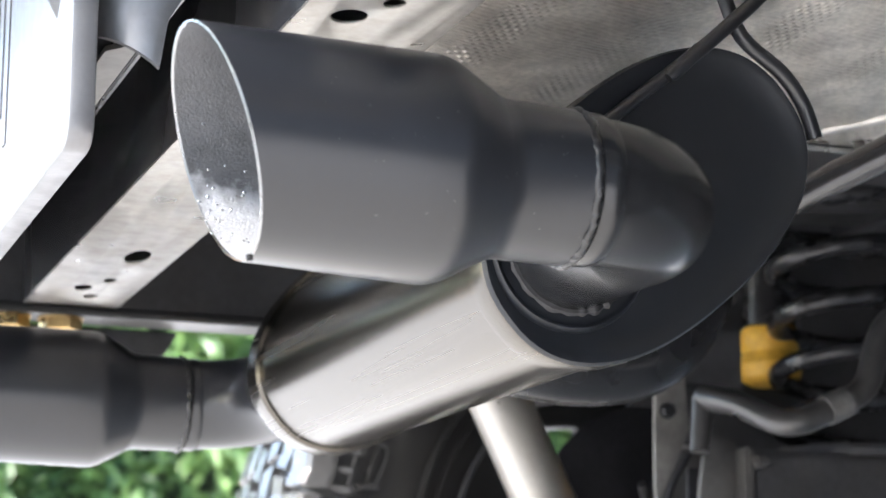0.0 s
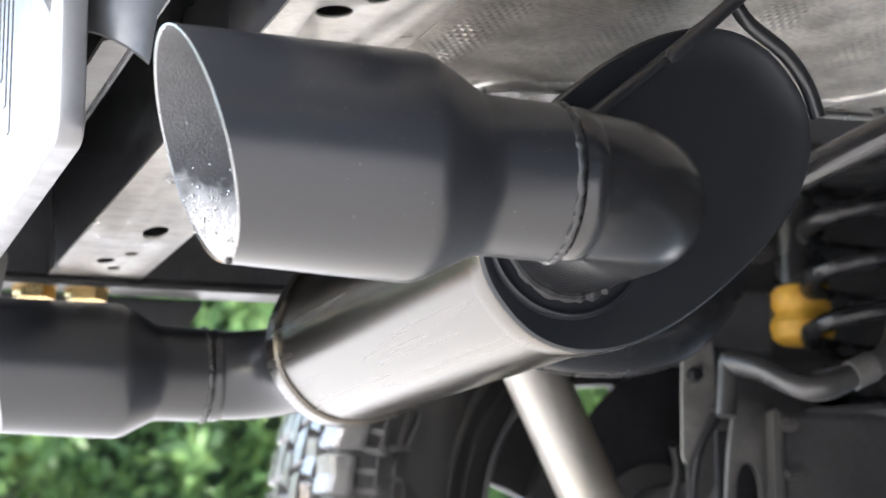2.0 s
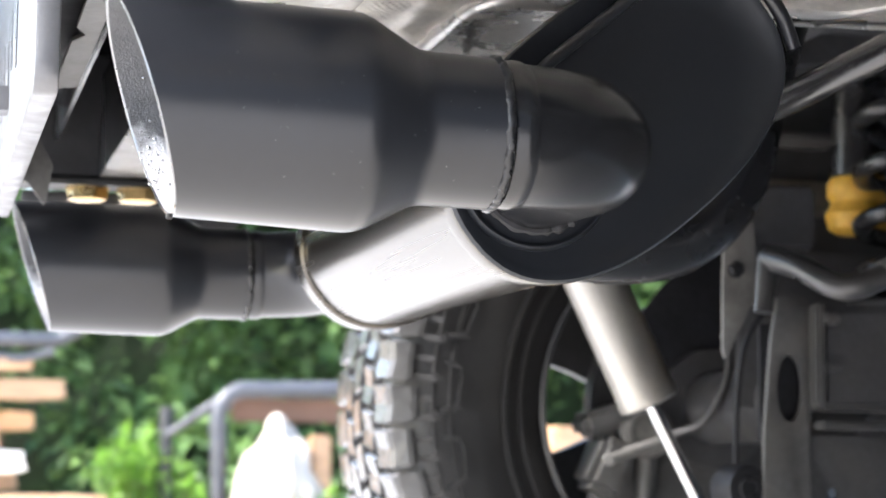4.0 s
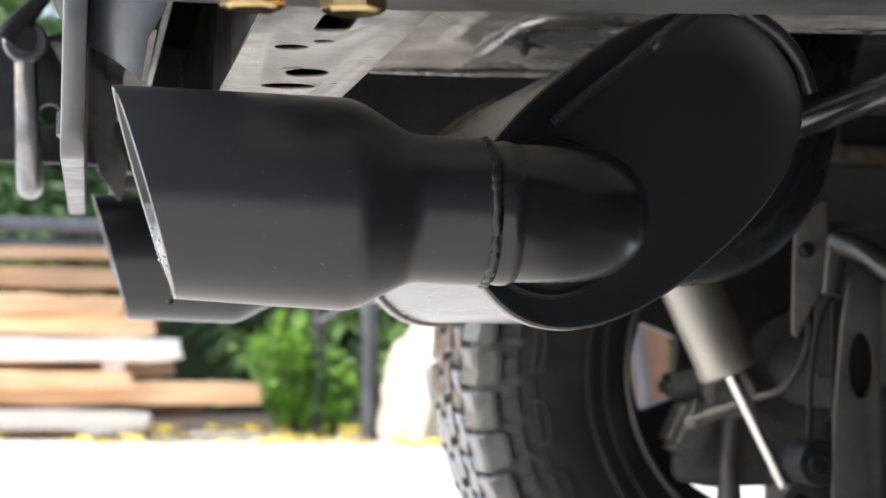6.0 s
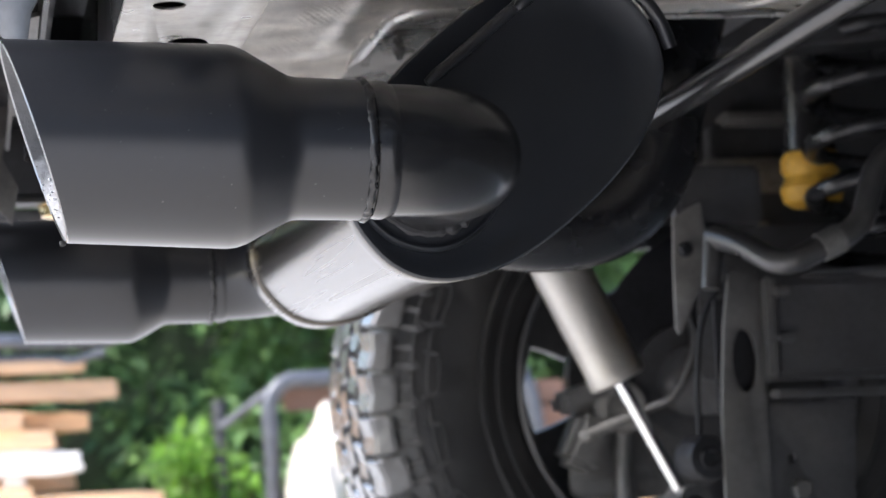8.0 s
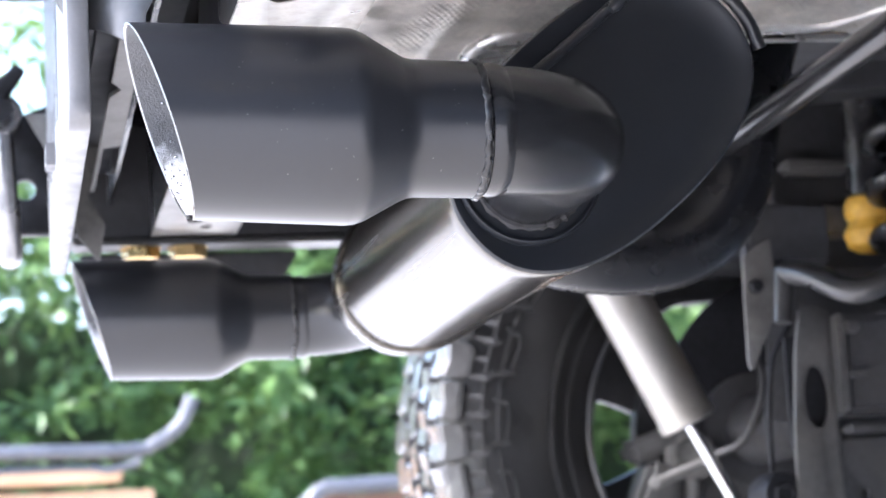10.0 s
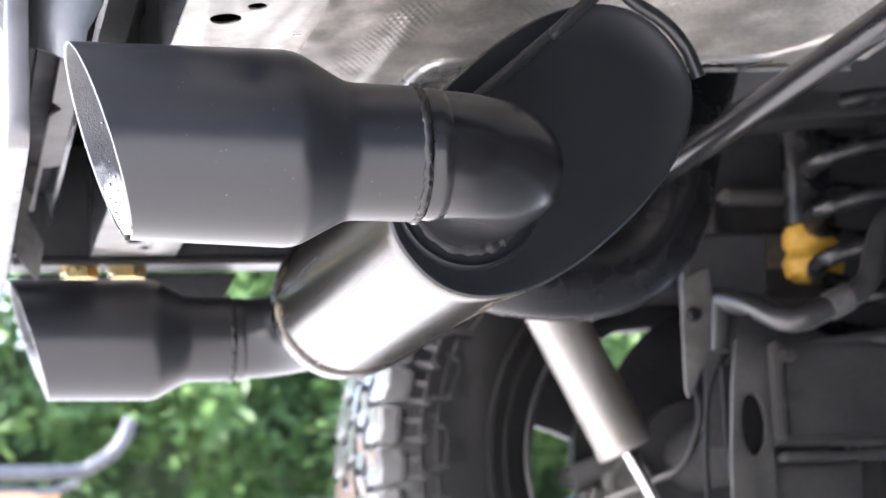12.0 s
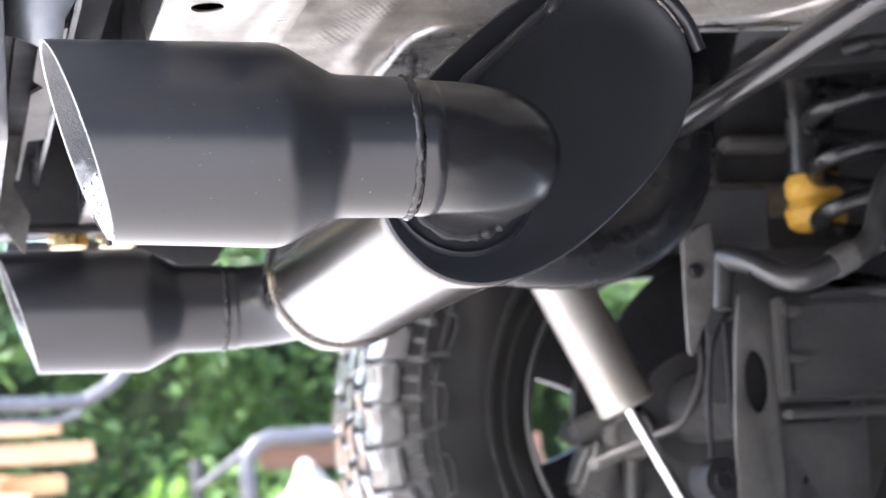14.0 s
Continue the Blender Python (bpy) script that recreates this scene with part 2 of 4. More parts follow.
def emboss(m, pitch, depth):
    """A rolled sheet's relief: wavering fine ribs, faint in places, and strips of crossed dimples."""
    nt = m.node_tree
    n, l = nt.nodes, nt.links
    tc = n.new("ShaderNodeTexCoord")

    def wave(turn, size, distort, detail=2.0):
        mp = n.new("ShaderNodeMapping")
        mp.inputs["Rotation"].default_value = (0, 0, radians(turn))
        l.new(tc.outputs["Object"], mp.inputs["Vector"])
        w = n.new("ShaderNodeTexWave")
        w.inputs["Scale"].default_value = 0.314 / size
        w.inputs["Distortion"].default_value = distort
        w.inputs["Detail"].default_value = detail
        w.inputs["Detail Scale"].default_value = 1.2
        l.new(mp.outputs[0], w.inputs["Vector"])
        return w.outputs["Fac"]

    def blotch(size, lo, hi, a, c):
        t = n.new("ShaderNodeTexNoise")
        t.inputs["Scale"].default_value = size
        l.new(tc.outputs["Object"], t.inputs["Vector"])
        return clamp(t.outputs["Fac"], a, c, lo, hi)

    def clamp(x, a, c, lo, hi):
        r = n.new("ShaderNodeMapRange")
        for k, v in zip((1, 2, 3, 4), (a, c, lo, hi)):
            r.inputs[k].default_value = v
        l.new(x, r.inputs[0])
        return r.outputs[0]

    def mixed(op, x, y):
        mu = n.new("ShaderNodeMath")
        mu.operation = op
        l.new(x, mu.inputs[0])
        l.new(y, mu.inputs[1])
        return mu.outputs[0]

    ribs = mixed("MULTIPLY", wave(78, pitch * 0.9, 1.2), blotch(11, 0.10, 0.42, 0.38, 0.62))
    strips = clamp(wave(-8, 0.095, 0.8, 0.0), 0.64, 0.88, 0.0, 0.75)
    dimples = mixed("MULTIPLY", mixed("MULTIPLY", wave(35, pitch * 1.2, 0.25), wave(-55, pitch * 1.2, 0.25)), strips)
    bp = n.new("ShaderNodeBump")
    bp.inputs["Strength"].default_value = 1.0
    bp.inputs["Distance"].default_value = depth
    l.new(mixed("ADD", ribs, dimples), bp.inputs["Height"])
    l.new(bp.outputs[0], n["Principled BSDF"].inputs["Normal"])


emboss(SHIELD, 0.0052, 0.0011)
PLATE = material("milled_aluminium", (0.17, 0.17, 0.176), 0.45, 0.5, 0.0002, 300, 0.06)
CONCRETE = material("pale_concrete", (0.545, 0.53, 0.50), 0.85, 0.0, 0.004, 14, 0.14, 0.1, dirt=(0.36, 0.33, 0.28), dirt_scale=1.6)
TIMBER = material("sawn_timber", (0.72, 0.44, 0.25), 0.75, 0.0, 0.002, 18, 0.4, 0.1, (0.15, 1, 1), dirt=(0.28, 0.2, 0.14), dirt_scale=5, random_spread=0.35)
PALE = material("weathered_pale_timber", (0.74, 0.68, 0.60), 0.75, 0.0, 0.002, 18, 0.2, 0.1, (0.15, 1, 1), random_spread=0.2)
GREYPIPE = material("grey_steel_tube", (0.085, 0.088, 0.098), 0.45, 0.3, 0.0005, 60, 0.2)
def leaf_material(name, dark, light, rough, through_light):
    """Leaves that differ one from another, glossy above and letting some light through."""
    m = bpy.data.materials.new(name)
    m.use_nodes = True
    n, l = m.node_tree.nodes, m.node_tree.links
    b = n["Principled BSDF"]
    geo = n.new("ShaderNodeNewGeometry")
    tc = n.new("ShaderNodeTexCoord")
    t = n.new("ShaderNodeTexNoise")
    t.inputs["Scale"].default_value = 1.6
    l.new(tc.outputs["Object"], t.inputs["Vector"])
    r = n.new("ShaderNodeMapRange")
    r.inputs[1].default_value, r.inputs[2].default_value, r.inputs[3].default_value, r.inputs[4].default_value = 0.35, 0.65, 0.0, 0.6
    l.new(t.outputs["Fac"], r.inputs[0])
    mu = n.new("ShaderNodeMath")
    mu.operation = "MULTIPLY_ADD"
    mu.inputs[1].default_value = 0.45
    l.new(geo.outputs["Random Per Island"], mu.inputs[0])
    l.new(r.outputs[0], mu.inputs[2])
    mix = n.new("ShaderNodeMix")
    mix.data_type = "RGBA"
    mix.inputs["A"].default_value, mix.inputs["B"].default_value = (*dark, 1), (*light, 1)
    l.new(mu.outputs[0], mix.inputs["Factor"])
    l.new(mix.outputs["Result"], b.inputs["Base Color"])
    b.inputs["Roughness"].default_value = rough
    tr = n.new("ShaderNodeBsdfTranslucent")
    l.new(mix.outputs["Result"], tr.inputs["Color"])
    ms = n.new("ShaderNodeMixShader")
    ms.inputs[0].default_value = through_light
    l.new(b.outputs[0], ms.inputs[1])
    l.new(tr.outputs[0], ms.inputs[2])
    l.new(ms.outputs[0], n["Material Output"].inputs["Surface"])
    return m


LEAF = leaf_material("leaf_green", (0.045, 0.105, 0.035), (0.20, 0.33, 0.105), 0.44, 0.3)
BRIGHTLEAF = leaf_material("young_leaf_green", (0.11, 0.27, 0.03), (0.26, 0.44, 0.06), 0.45, 0.35)
BARK = material("bark", (0.10, 0.07, 0.05), 0.9, 0.0, 0.01, 12, 0.3)
TARP = material("white_sheet", (0.40, 0.36, 0.31), 0.6, 0.0, 0.003, 10, 0.12)
BODY = material("underbody_paint", (0.048, 0.0485, 0.052), 0.7, 0.0, 0.001, 60, 0.3)
BLACKGLOSS = material("spring_paint", (0.017, 0.017, 0.0185), 0.25, 0.0, 0.0002, 200, 0.15)
FRAMEGREY = material("dusty_black_steel", (0.034, 0.034, 0.0365), 0.5, 0.0, 0.0006, 140, 0.3, 0.1, dirt=(0.058, 0.054, 0.048), dirt_scale=16)
SHADELEAF = material("shaded_leaves", (0.018, 0.04, 0.012), 0.8, 0.0, 0.02, 14, 0.5)
YELLOWLEAF = material("yellow_leaf", (0.78, 0.58, 0.06), 0.6, 0.0, 0.0, 30, 0.3)
SOIL = material("dark_soil", (0.06, 0.048, 0.035), 0.9, 0.0, 0.02, 20, 0.4)
GRIME = material("grimy_cast_steel", (0.056, 0.0555, 0.0555), 0.45, 0.1, 0.0008, 120, 0.3, 0.1, dirt=(0.10, 0.092, 0.082), dirt_scale=14)
BLOCKER_GREY = material("grey_render", (0.072, 0.082, 0.099), 0.9, 0.0, 0.003, 20, 0.15)


WATER = material("water_drop", (0.42, 0.43, 0.44), 0.12, 0.9, 0.0, 100, 0.05, 0.02)
VOID = material("soot", (0.004, 0.004, 0.004), 0.9, 0.0, 0.0, 100, 0.1)
DUST = material("pale_dust", (0.22, 0.215, 0.20), 0.9, 0.0, 0.0, 100, 0.2)
DARK = material("deep_black_paint", (0.016, 0.0165, 0.019), 0.5, 0.0, 0.0004, 120, 0.3)
SHIELDPLAIN = material("plain_aluminium", (0.52, 0.505, 0.48), 0.28, 0.7, 0.0002, 150, 0.12, 0.1)
TRACK = material("track_bar_paint", (0.035, 0.035, 0.037), 0.17, 0.35, 0.0001, 160, 0.1, 0.04)
# paler copy of the tyre rubber: light on the tread put into the colour
TREAD = material("worn_tread_rubber", (0.05, 0.05, 0.05), 0.15, 0.0, 0.0024, 110, 0.25, 0.1, dirt=(0.12, 0.12, 0.122), dirt_scale=12)
STRIP = material("pale_primed_steel", (0.14, 0.137, 0.134), 0.6, 0.1, 0.0003, 160, 0.15, 0.1, dirt=(0.06, 0.055, 0.05), dirt_scale=30)
BOARD = material("rusty_brown_board", (0.17, 0.095, 0.065), 0.8, 0.0, 0.002, 18, 0.35, 0.1, (0.15, 1, 1))
INLET = material("satin_black_pipe", (0.009, 0.0095, 0.0115), 0.27, 0.15, 0.0, 300, 0.08, 0.012)
DARK.node_tree.nodes["Principled BSDF"].inputs["Specular IOR Level"].default_value = 0.15
SHACKLE = material("worn_bright_steel", (0.30, 0.30, 0.31), 0.28, 0.9, 0.0006, 60, 0.35, 0.1, dirt=(0.03, 0.03, 0.032), dirt_scale=30, dirt_amount=0.9)
GUSSET = material("smooth_grey_steel", (0.060, 0.061, 0.064), 0.36, 0.2, 0.0003, 120, 0.2, 0.06)
SWAY = material("grimy_grey_bar", (0.050, 0.050, 0.051), 0.34, 0.35, 0.0004, 120, 0.2, 0.08, dirt=(0.11, 0.10, 0.088), dirt_scale=16)

# ---- the ground and the vehicle above ----
bm = bmesh.new()
bmesh.ops.create_grid(bm, x_segments=2, y_segments=2, size=400)
tagged(part("ground", bm, CONCRETE, smooth=0), "pale sunlit concrete yard ground", "ground", kind="structure")

bm = box((-0.2, -0.62, 0.80), (3.6, 1.08, 1.0), 0.02)
box((0.12, 1.06, 0.86), (3.6, 1.52, 1.0), 0.02, bm)
box((-0.18, -0.6, 0.99), (3.4, 1.08, 1.75), 0.05, bm)
box((0.12, 1.06, 0.99), (3.4, 1.50, 1.75), 0.05, bm)
# unseen rear overhang, added to keep the sun off the tips
box((-0.50, -0.62, 0.875), (-0.17, 1.06, 1.75), 0.04, bm)
tagged(part("vehicle_body", bm, BODY), "dark painted vehicle underbody with an added sun-blocking rear overhang", "vehicle body", kind="structure")

# unseen wall added behind the viewer: blocks sky light and darkens reflections
bm = box((-2.5, -5.4, 0.0), (22, -5.0, 6.0), 0.02)
tagged(part("wall_south", bm, BLOCKER_GREY), "unseen plain grey wall added to block sky light", "wall", kind="structure")

# ---- exhaust silencer ----
AX_Z = 0.5095
TIP_Y = 0.033
MID_Y = 0.444
CAP_Y = 0.193
FAR_Y = 0.700
OVAL = (0.1425, 0.546, radians(40), 0.1235, 0.0745)


def oval(y, grow=0.0, n=72):
    cx, cz, turn, a, b = OVAL
    k = (y - CAP_Y) / 0.51
    cx, cz = cx - 0.005 * k, cz + 0.002 + 0.004 * k
    out = []
    for k in range(n):
        t = 2 * math.pi * k / n
        c, s = math.cos(t), math.sin(t)
        x = (a + grow) * math.copysign(abs(c) ** 0.86, c)
        z = (b + grow) * math.copysign(abs(s) ** 0.86, s)
        out.append(V((cx + x * math.cos(turn) - z * math.sin(turn), y, cz + x * math.sin(turn) + z * math.cos(turn))))
    return out


exhaust = thing("exhaust_silencer", (0.14, MID_Y, 0.47), "oval brushed steel silencer with black ends and twin black tips", "exhaust")
bm = bmesh.new()
loft(bm, [oval(CAP_Y + 0.006), oval(FAR_Y - 0.006)], True, (False, False))
body = part("body", bm, STEEL, exhaust, "brushed stainless steel shell")


def end_cap(sign, y):
    bm = bmesh.new()
    loft(bm, [oval(y + sign * 0.0045, 0.0033), oval(y + sign * 0.002, 0.0033), oval(y, 0.0018), oval(y + sign * 0.001, -0.003),
              oval(y + sign * 0.004, -0.007), oval(y + sign * 0.0035, -0.03), oval(y + sign * 0.003, -0.06)], True, (False, True))
    cap = part("end_cap", bm, CAP, exhaust, "satin black end cap", 50)
    bm = bmesh.new()
    loft(bm, [oval(y + sign * 0.030, 0.0004), oval(y + sign * 0.028, 0.0032), oval(y + sign * 0.006, 0.0040),
              oval(y + sign * 0.0035, 0.0034)], True, (False, False))
    part("rim_seam", bm, STEEL, body, "rolled steel seam", 50)
    return cap


def tail_pipe(sign, y0, y1, dx, cut, tilt, sink):
    """Pipe out of the silencer's end, its bend, the weld and the slash-cut tip."""
    d = 1 if sign > 0 else -1

    def az(x):
        return AX_Z + sink + tilt * (-0.075 - x)
    xc, r = 0.086, 0.0392
    rb = 0.078
    pts = [(dx + 0.002 + 0.002 * k, y0, az(0.005)) for k in range(2)]
    for k in range(15):
        a = math.pi / 2 * k / 14
        pts.append((xc - rb + rb * math.sin(a), y0 + d * (rb - rb * math.cos(a)), az(0.005) + (AX_Z + 0.003 - az(0.005)) * (k / 14) ** 2))
    zc = AX_Z + 0.005
    pts.append((xc, y1 + d * 0.004, zc))
    rad = [0.0405] * 2 + [r] * 15 + [r]
    pipe = part("tail_pipe", sweep(pts, rad, 48, caps=(False, False)), ELBOW if d > 0 else BLACK, exhaust)
    # dished collar and weld where the pipe enters the cap
    bm = lathe((xc, y1, zc), (0, d, 0), [(0.003, 0.0395), (0.0012, 0.0410), (0.0012, 0.0440), (0.0010, 0.0465), (0.0002, 0.0482),
                                        (-0.0016, 0.0494), (-0.0018, 0.0503), (-0.0004, 0.0514), (0.0016, 0.0524), (0.005, 0.0530)], 72)
    part("collar", bm, CAP, pipe)
    bm = bmesh.new()
    rings = []
    for k in range(160):
        a = 2 * math.pi * k / 160
        w = (0.0027 if d > 0 else 0.0012) + (0.0022 if d > 0 else 0.0003) * noise.noise((math.cos(a) * 9, math.sin(a) * 9, 3 + d))
        c = V((xc + (r + 0.001) * math.cos(a), y1 - d * 0.0015, zc + (r + 0.001) * math.sin(a)))
        n1 = V((math.cos(a), 0, math.sin(a)))
        rings.append([c + (n1 * math.cos(q) + V((0, 1, 0)) * math.sin(q)) * w for q in (0, 1.05, 2.1, 3.14, 4.2, 5.24)])
    rings.append(rings[0])
    loft(bm, rings, True, (False, False))
    part("weld_bead", bm, BEAD, pipe, "lumpy painted weld")
    # weld bead between pipe and tip: twisted ripples
    bm = bmesh.new()
    rings = []
    for k in range(480):
        a = 2 * math.pi * k / 480
        w = 0.0025 + 0.0005 * noise.noise((math.cos(a) * 5, math.sin(a) * 5, d))
        sx = 0.0011 * noise.noise((math.cos(a) * 2.2, math.sin(a) * 2.2, 7))
        n1 = V((0, math.cos(a), math.sin(a)))
        c = V((dx + 0.0065 + sx, y0, az(0.006))) + n1 * 0.0408
        rings.append([c + (n1 * math.cos(q) * 0.8 + V((1, 0, 0)) * math.sin(q)) * w * (1 + 0.17 * math.sin(a * 26 + 2 * q + 4 * noise.noise((math.cos(a) * 4, math.sin(a) * 4, 5)))) for q in (math.pi * p / 6 for p in range(12))])
    rings.append(rings[0])
    loft(bm, rings, True, (False, False))
    part("weld_bead", bm, WELD, pipe, "rippled black weld bead")
    part("pipe_bead", lathe((dx + 0.0165, y0, az(0.012)), (1, 0, 0), [(-0.006, 0.0398), (-0.003, 0.0406), (0, 0.0409), (0.003, 0.0406), (0.007, 0.0388)], 48), ELBOW if d > 0 else BLACK, pipe)
    # tip
    prof = [(-0.1865, 0.0582, 1.0), (-0.15, 0.0586, 0.75), (-0.11, 0.0590, 0.4), (-0.074, 0.0592, 0.0), (-0.069, 0.0586, 0), (-0.063, 0.0565, 0),
            (-0.042, 0.0448, 0), (-0.037, 0.0424, 0), (-0.032, 0.0416, 0), (0.0055, 0.0413, 0)]
    lean = -0.31

    def ring(x, r, w, n=96):
        out = []
        for k in range(n):
            a = 2 * math.pi * k / n
            out.append(V((x + dx + w * cut + w * lean * r * math.sin(a), y0 + r * math.cos(a), az(x) + r * math.sin(a))))
        return out
    bm = bmesh.new()
    loft(bm, [ring(*p) for p in prof], True, (False, False))
    tip = part("tip", bm, BLACK, exhaust, "satin black slash-cut exhaust tip", 60)
    bm = bmesh.new()
    loft(bm, [ring(-0.1865, 0.0582, 1.0), ring(-0.1872, 0.0580, 1.0), ring(-0.1873, 0.0572, 1.0), ring(-0.1862, 0.0569, 1.0)], True, (False, False))
    part("rim", bm, RIM, tip, "bare polished rim")
    bm = bmesh.new()
    loft(bm, [ring(-0.1862, 0.0569, 1.0), ring(-0.15, 0.0569, 0.75), ring(-0.075, 0.0568, 0), ring(-0.045, 0.042, 0), ring(-0.035, 0.038, 0), ring(0.004, 0.0375, 0)], True, (False, False))
    lining = part("lining", bm, LINING, tip, "wet metal inside, with a glare painted low in the mouth")
    if d > 0:
        bm = bmesh.new()
        r = random.Random(11)
        for k in range(150):
            a = radians(r.gauss(-34, 17))
            x = -0.178 + r.random() ** 1.5 * 0.07 - 0.018 * math.sin(a)
            n1 = V((0, math.cos(a), math.sin(a)))
            t1 = V((0, -math.sin(a), math.cos(a)))
            c = V((x, y0, az(x))) + n1 * 0.0567
            h = r.uniform(0.0003, 0.0010)
            top = bm.verts.new(c - n1 * h * 0.6)
            ring_v = [bm.verts.new(c + V((1, 0, 0)) * h * math.cos(q) * r.uniform(0.8, 1.5) + t1 * h * math.sin(q)) for q in (0, 1.05, 2.1, 3.14, 4.19, 5.24)]
            mid = [bm.verts.new(v.co * 0.45 + top.co * 0.55 + (v.co - c) * 0.35) for v in ring_v]
            for i in range(6):
                j = (i + 1) % 6
                bm.faces.new((ring_v[i], ring_v[j], mid[j], mid[i]))
                bm.faces.new((mid[i], mid[j], top))
        tagged(part("condensation", bm, WATER, lining, "water droplets", 180), kind="stuff")
        # dust flecks on tip and neck
        bm = bmesh.new()
        for k in range(70):
            x = r.uniform(-0.15, 0.07)
            a = radians(r.uniform(130, 235))
            rr = 0.0594 if x < -0.074 else (0.0417 if x > -0.03 else 0.0594 - (x + 0.074) / 0.044 * 0.0175)
            if x > 0.006:
                continue
            n1 = V((0, math.cos(a), math.sin(a)))
            c = V((x + dx, y0, az(x))) + n1 * rr
            t1 = V((0, -math.sin(a), math.cos(a)))
            h = r.uniform(0.00012, 0.00032)
            bm.faces.new([bm.verts.new(c + V((1, 0, 0)) * h * math.cos(q) + t1 * h * math.sin(q)) for q in (0, 1.05, 2.1, 3.14, 4.19, 5.24)])
        tagged(part("dust", bm, DUST, tip, "pale dust flecks", 0), kind="stuff")
        # proud black disc: the hole's dark depth is colour, nothing is cut
        part("drain_hole", lathe((-0.163, 0.020, 0.4545), (0.02, -0.25, -1), [(0, 0.0), (0, 0.0019), (0.0022, 0.0017), (0.0023, 0)], 14), VOID, tip, "small black disc standing for a drain hole")
    return tip


end_cap(1, CAP_Y)
end_cap(-1, FAR_Y)
tail_pipe(1, TIP_Y, CAP_Y, 0.005, 0.004, 0.036, 0.0)
tail_pipe(-1, 2 * MID_Y - TIP_Y, FAR_Y, 0.0, 0.0, 0.01, -0.0025)
# hanger rods welded on the near cap, meeting above it
part("hanger_rod", sweep(smooth_path([(0.148, 0.178, 0.624), (0.165, 0.177, 0.640), (0.182, 0.176, 0.655), (0.222, 0.176, 0.694), (0.25, 0.18, 0.74)], 5), [0.0030] + [0.0048] * 20, 14), BLACK, exhaust)
part("hanger_foot", sweep(smooth_path([(0.086, 0.187, 0.575), (0.120, 0.187, 0.603), (0.160, 0.184, 0.636), (0.172, 0.181, 0.647)], 5), [0.0028] + [0.0042] * 15, 12), BLACK, exhaust)
part("hanger_rod", sweep(smooth_path([(0.262, 0.196, 0.601), (0.253, 0.194, 0.622), (0.236, 0.190, 0.640), (0.205, 0.186, 0.660), (0.19, 0.184, 0.69)], 5), 0.0050, 14), BLACK, exhaust)
# inlet pipe from the silencer's front, curving up over the axle
part("inlet_pipe", sweep(smooth_path([(0.15, 0.59, 0.56), (0.21, 0.595, 0.527), (0.29, 0.60, 0.519), (0.345, 0.602, 0.535), (0.38, 0.605, 0.577), (0.397, 0.61, 0.63),
                                      (0.42, 0.62, 0.70), (0.46, 0.64, 0.80)], 6), 0.036, 28), INLET, exhaust)

# ---- chassis ----
def crossmember():
    th = thing("crossmember", (-0.08, MID_Y, 0.602), "grey galvanised steel crossmember with punched holes", "crossmember")
    # underside, local x = world x, local y = world y
    ol = [(-0.121, -0.11), (-0.036, -0.11), (-0.036, 0.945), (-0.121, 0.945)]
    near = [ellipse(-0.094, 0.078, 0.0105, 0.0125), ellipse(-0.078, 0.050, 0.0065, 0.008), rounded([(-0.0895, -0.052), (-0.0690, -0.052), (-0.0690, 0.012), (-0.0895, 0.012)], 0.0095, 6),
            ellipse(-0.073, 0.193, 0.0145, 0.022), ellipse(-0.078, 0.265, 0.019, 0.017)]
    far = [ellipse(-0.067, 0.705, 0.0105, 0.026), ellipse(-0.068, 0.806, 0.006, 0.010), ellipse(-0.084, 0.844, 0.0085, 0.014),
           ellipse(-0.070, 0.880, 0.007, 0.010)]
    part("underside", plate(ol, near + far, 0.0022, pose(0, 0, 0.6035)), ZINC, th)
    side = plate([(-0.11, 0.606), (0.945, 0.606), (0.945, 0.70), (-0.11, 0.70)],
                 [], 0.004,
                 axes((-0.119, 0, 0), (0, 1, 0), (0, 0, 1)))
    part("web", side, WEB, th, "glossy black painted side web")
    part("web", plate([(-0.11, 0.606), (0.945, 0.606), (0.945, 0.70), (-0.11, 0.70)], [], 0.004, axes((-0.038, 0, 0), (0, 1, 0), (0, 0, 1))), FRAME, th)
    # assumed top plate, added to keep light out of the holes
    part("top", box((-0.117, -0.11, 0.698), (-0.040, 0.92, 0.702), 0.001), FRAME, th)
    return th


crossmember()


def frame_rail(y, lift):
    """A boxed rail that kicks up towards the axle, with a wide bolted flange at its rear."""
    th = thing("frame_rail", (0.1, y, 0.6), "black boxed chassis frame rail under the vehicle", "frame rail", "chassis rails")
    bm = bmesh.new()
    rings = []
    for x, z in ((-0.2, 0.0), (0.18, lift * 0.3), (0.32, 0.05), (0.5, 0.14), (1.0, 0.18), (1.6, 0.18)):
        rings.append([V((x, y + a, 0.6 + z + b)) for a, b in ((-0.031, 0), (0.031, 0), (0.035, 0.004), (0.035, 0.116), (0.031, 0.12), (-0.031, 0.12), (-0.035, 0.116), (-0.035, 0.004))])
    loft(bm, rings)
    part("web", bm, FRAME, th)
    return th


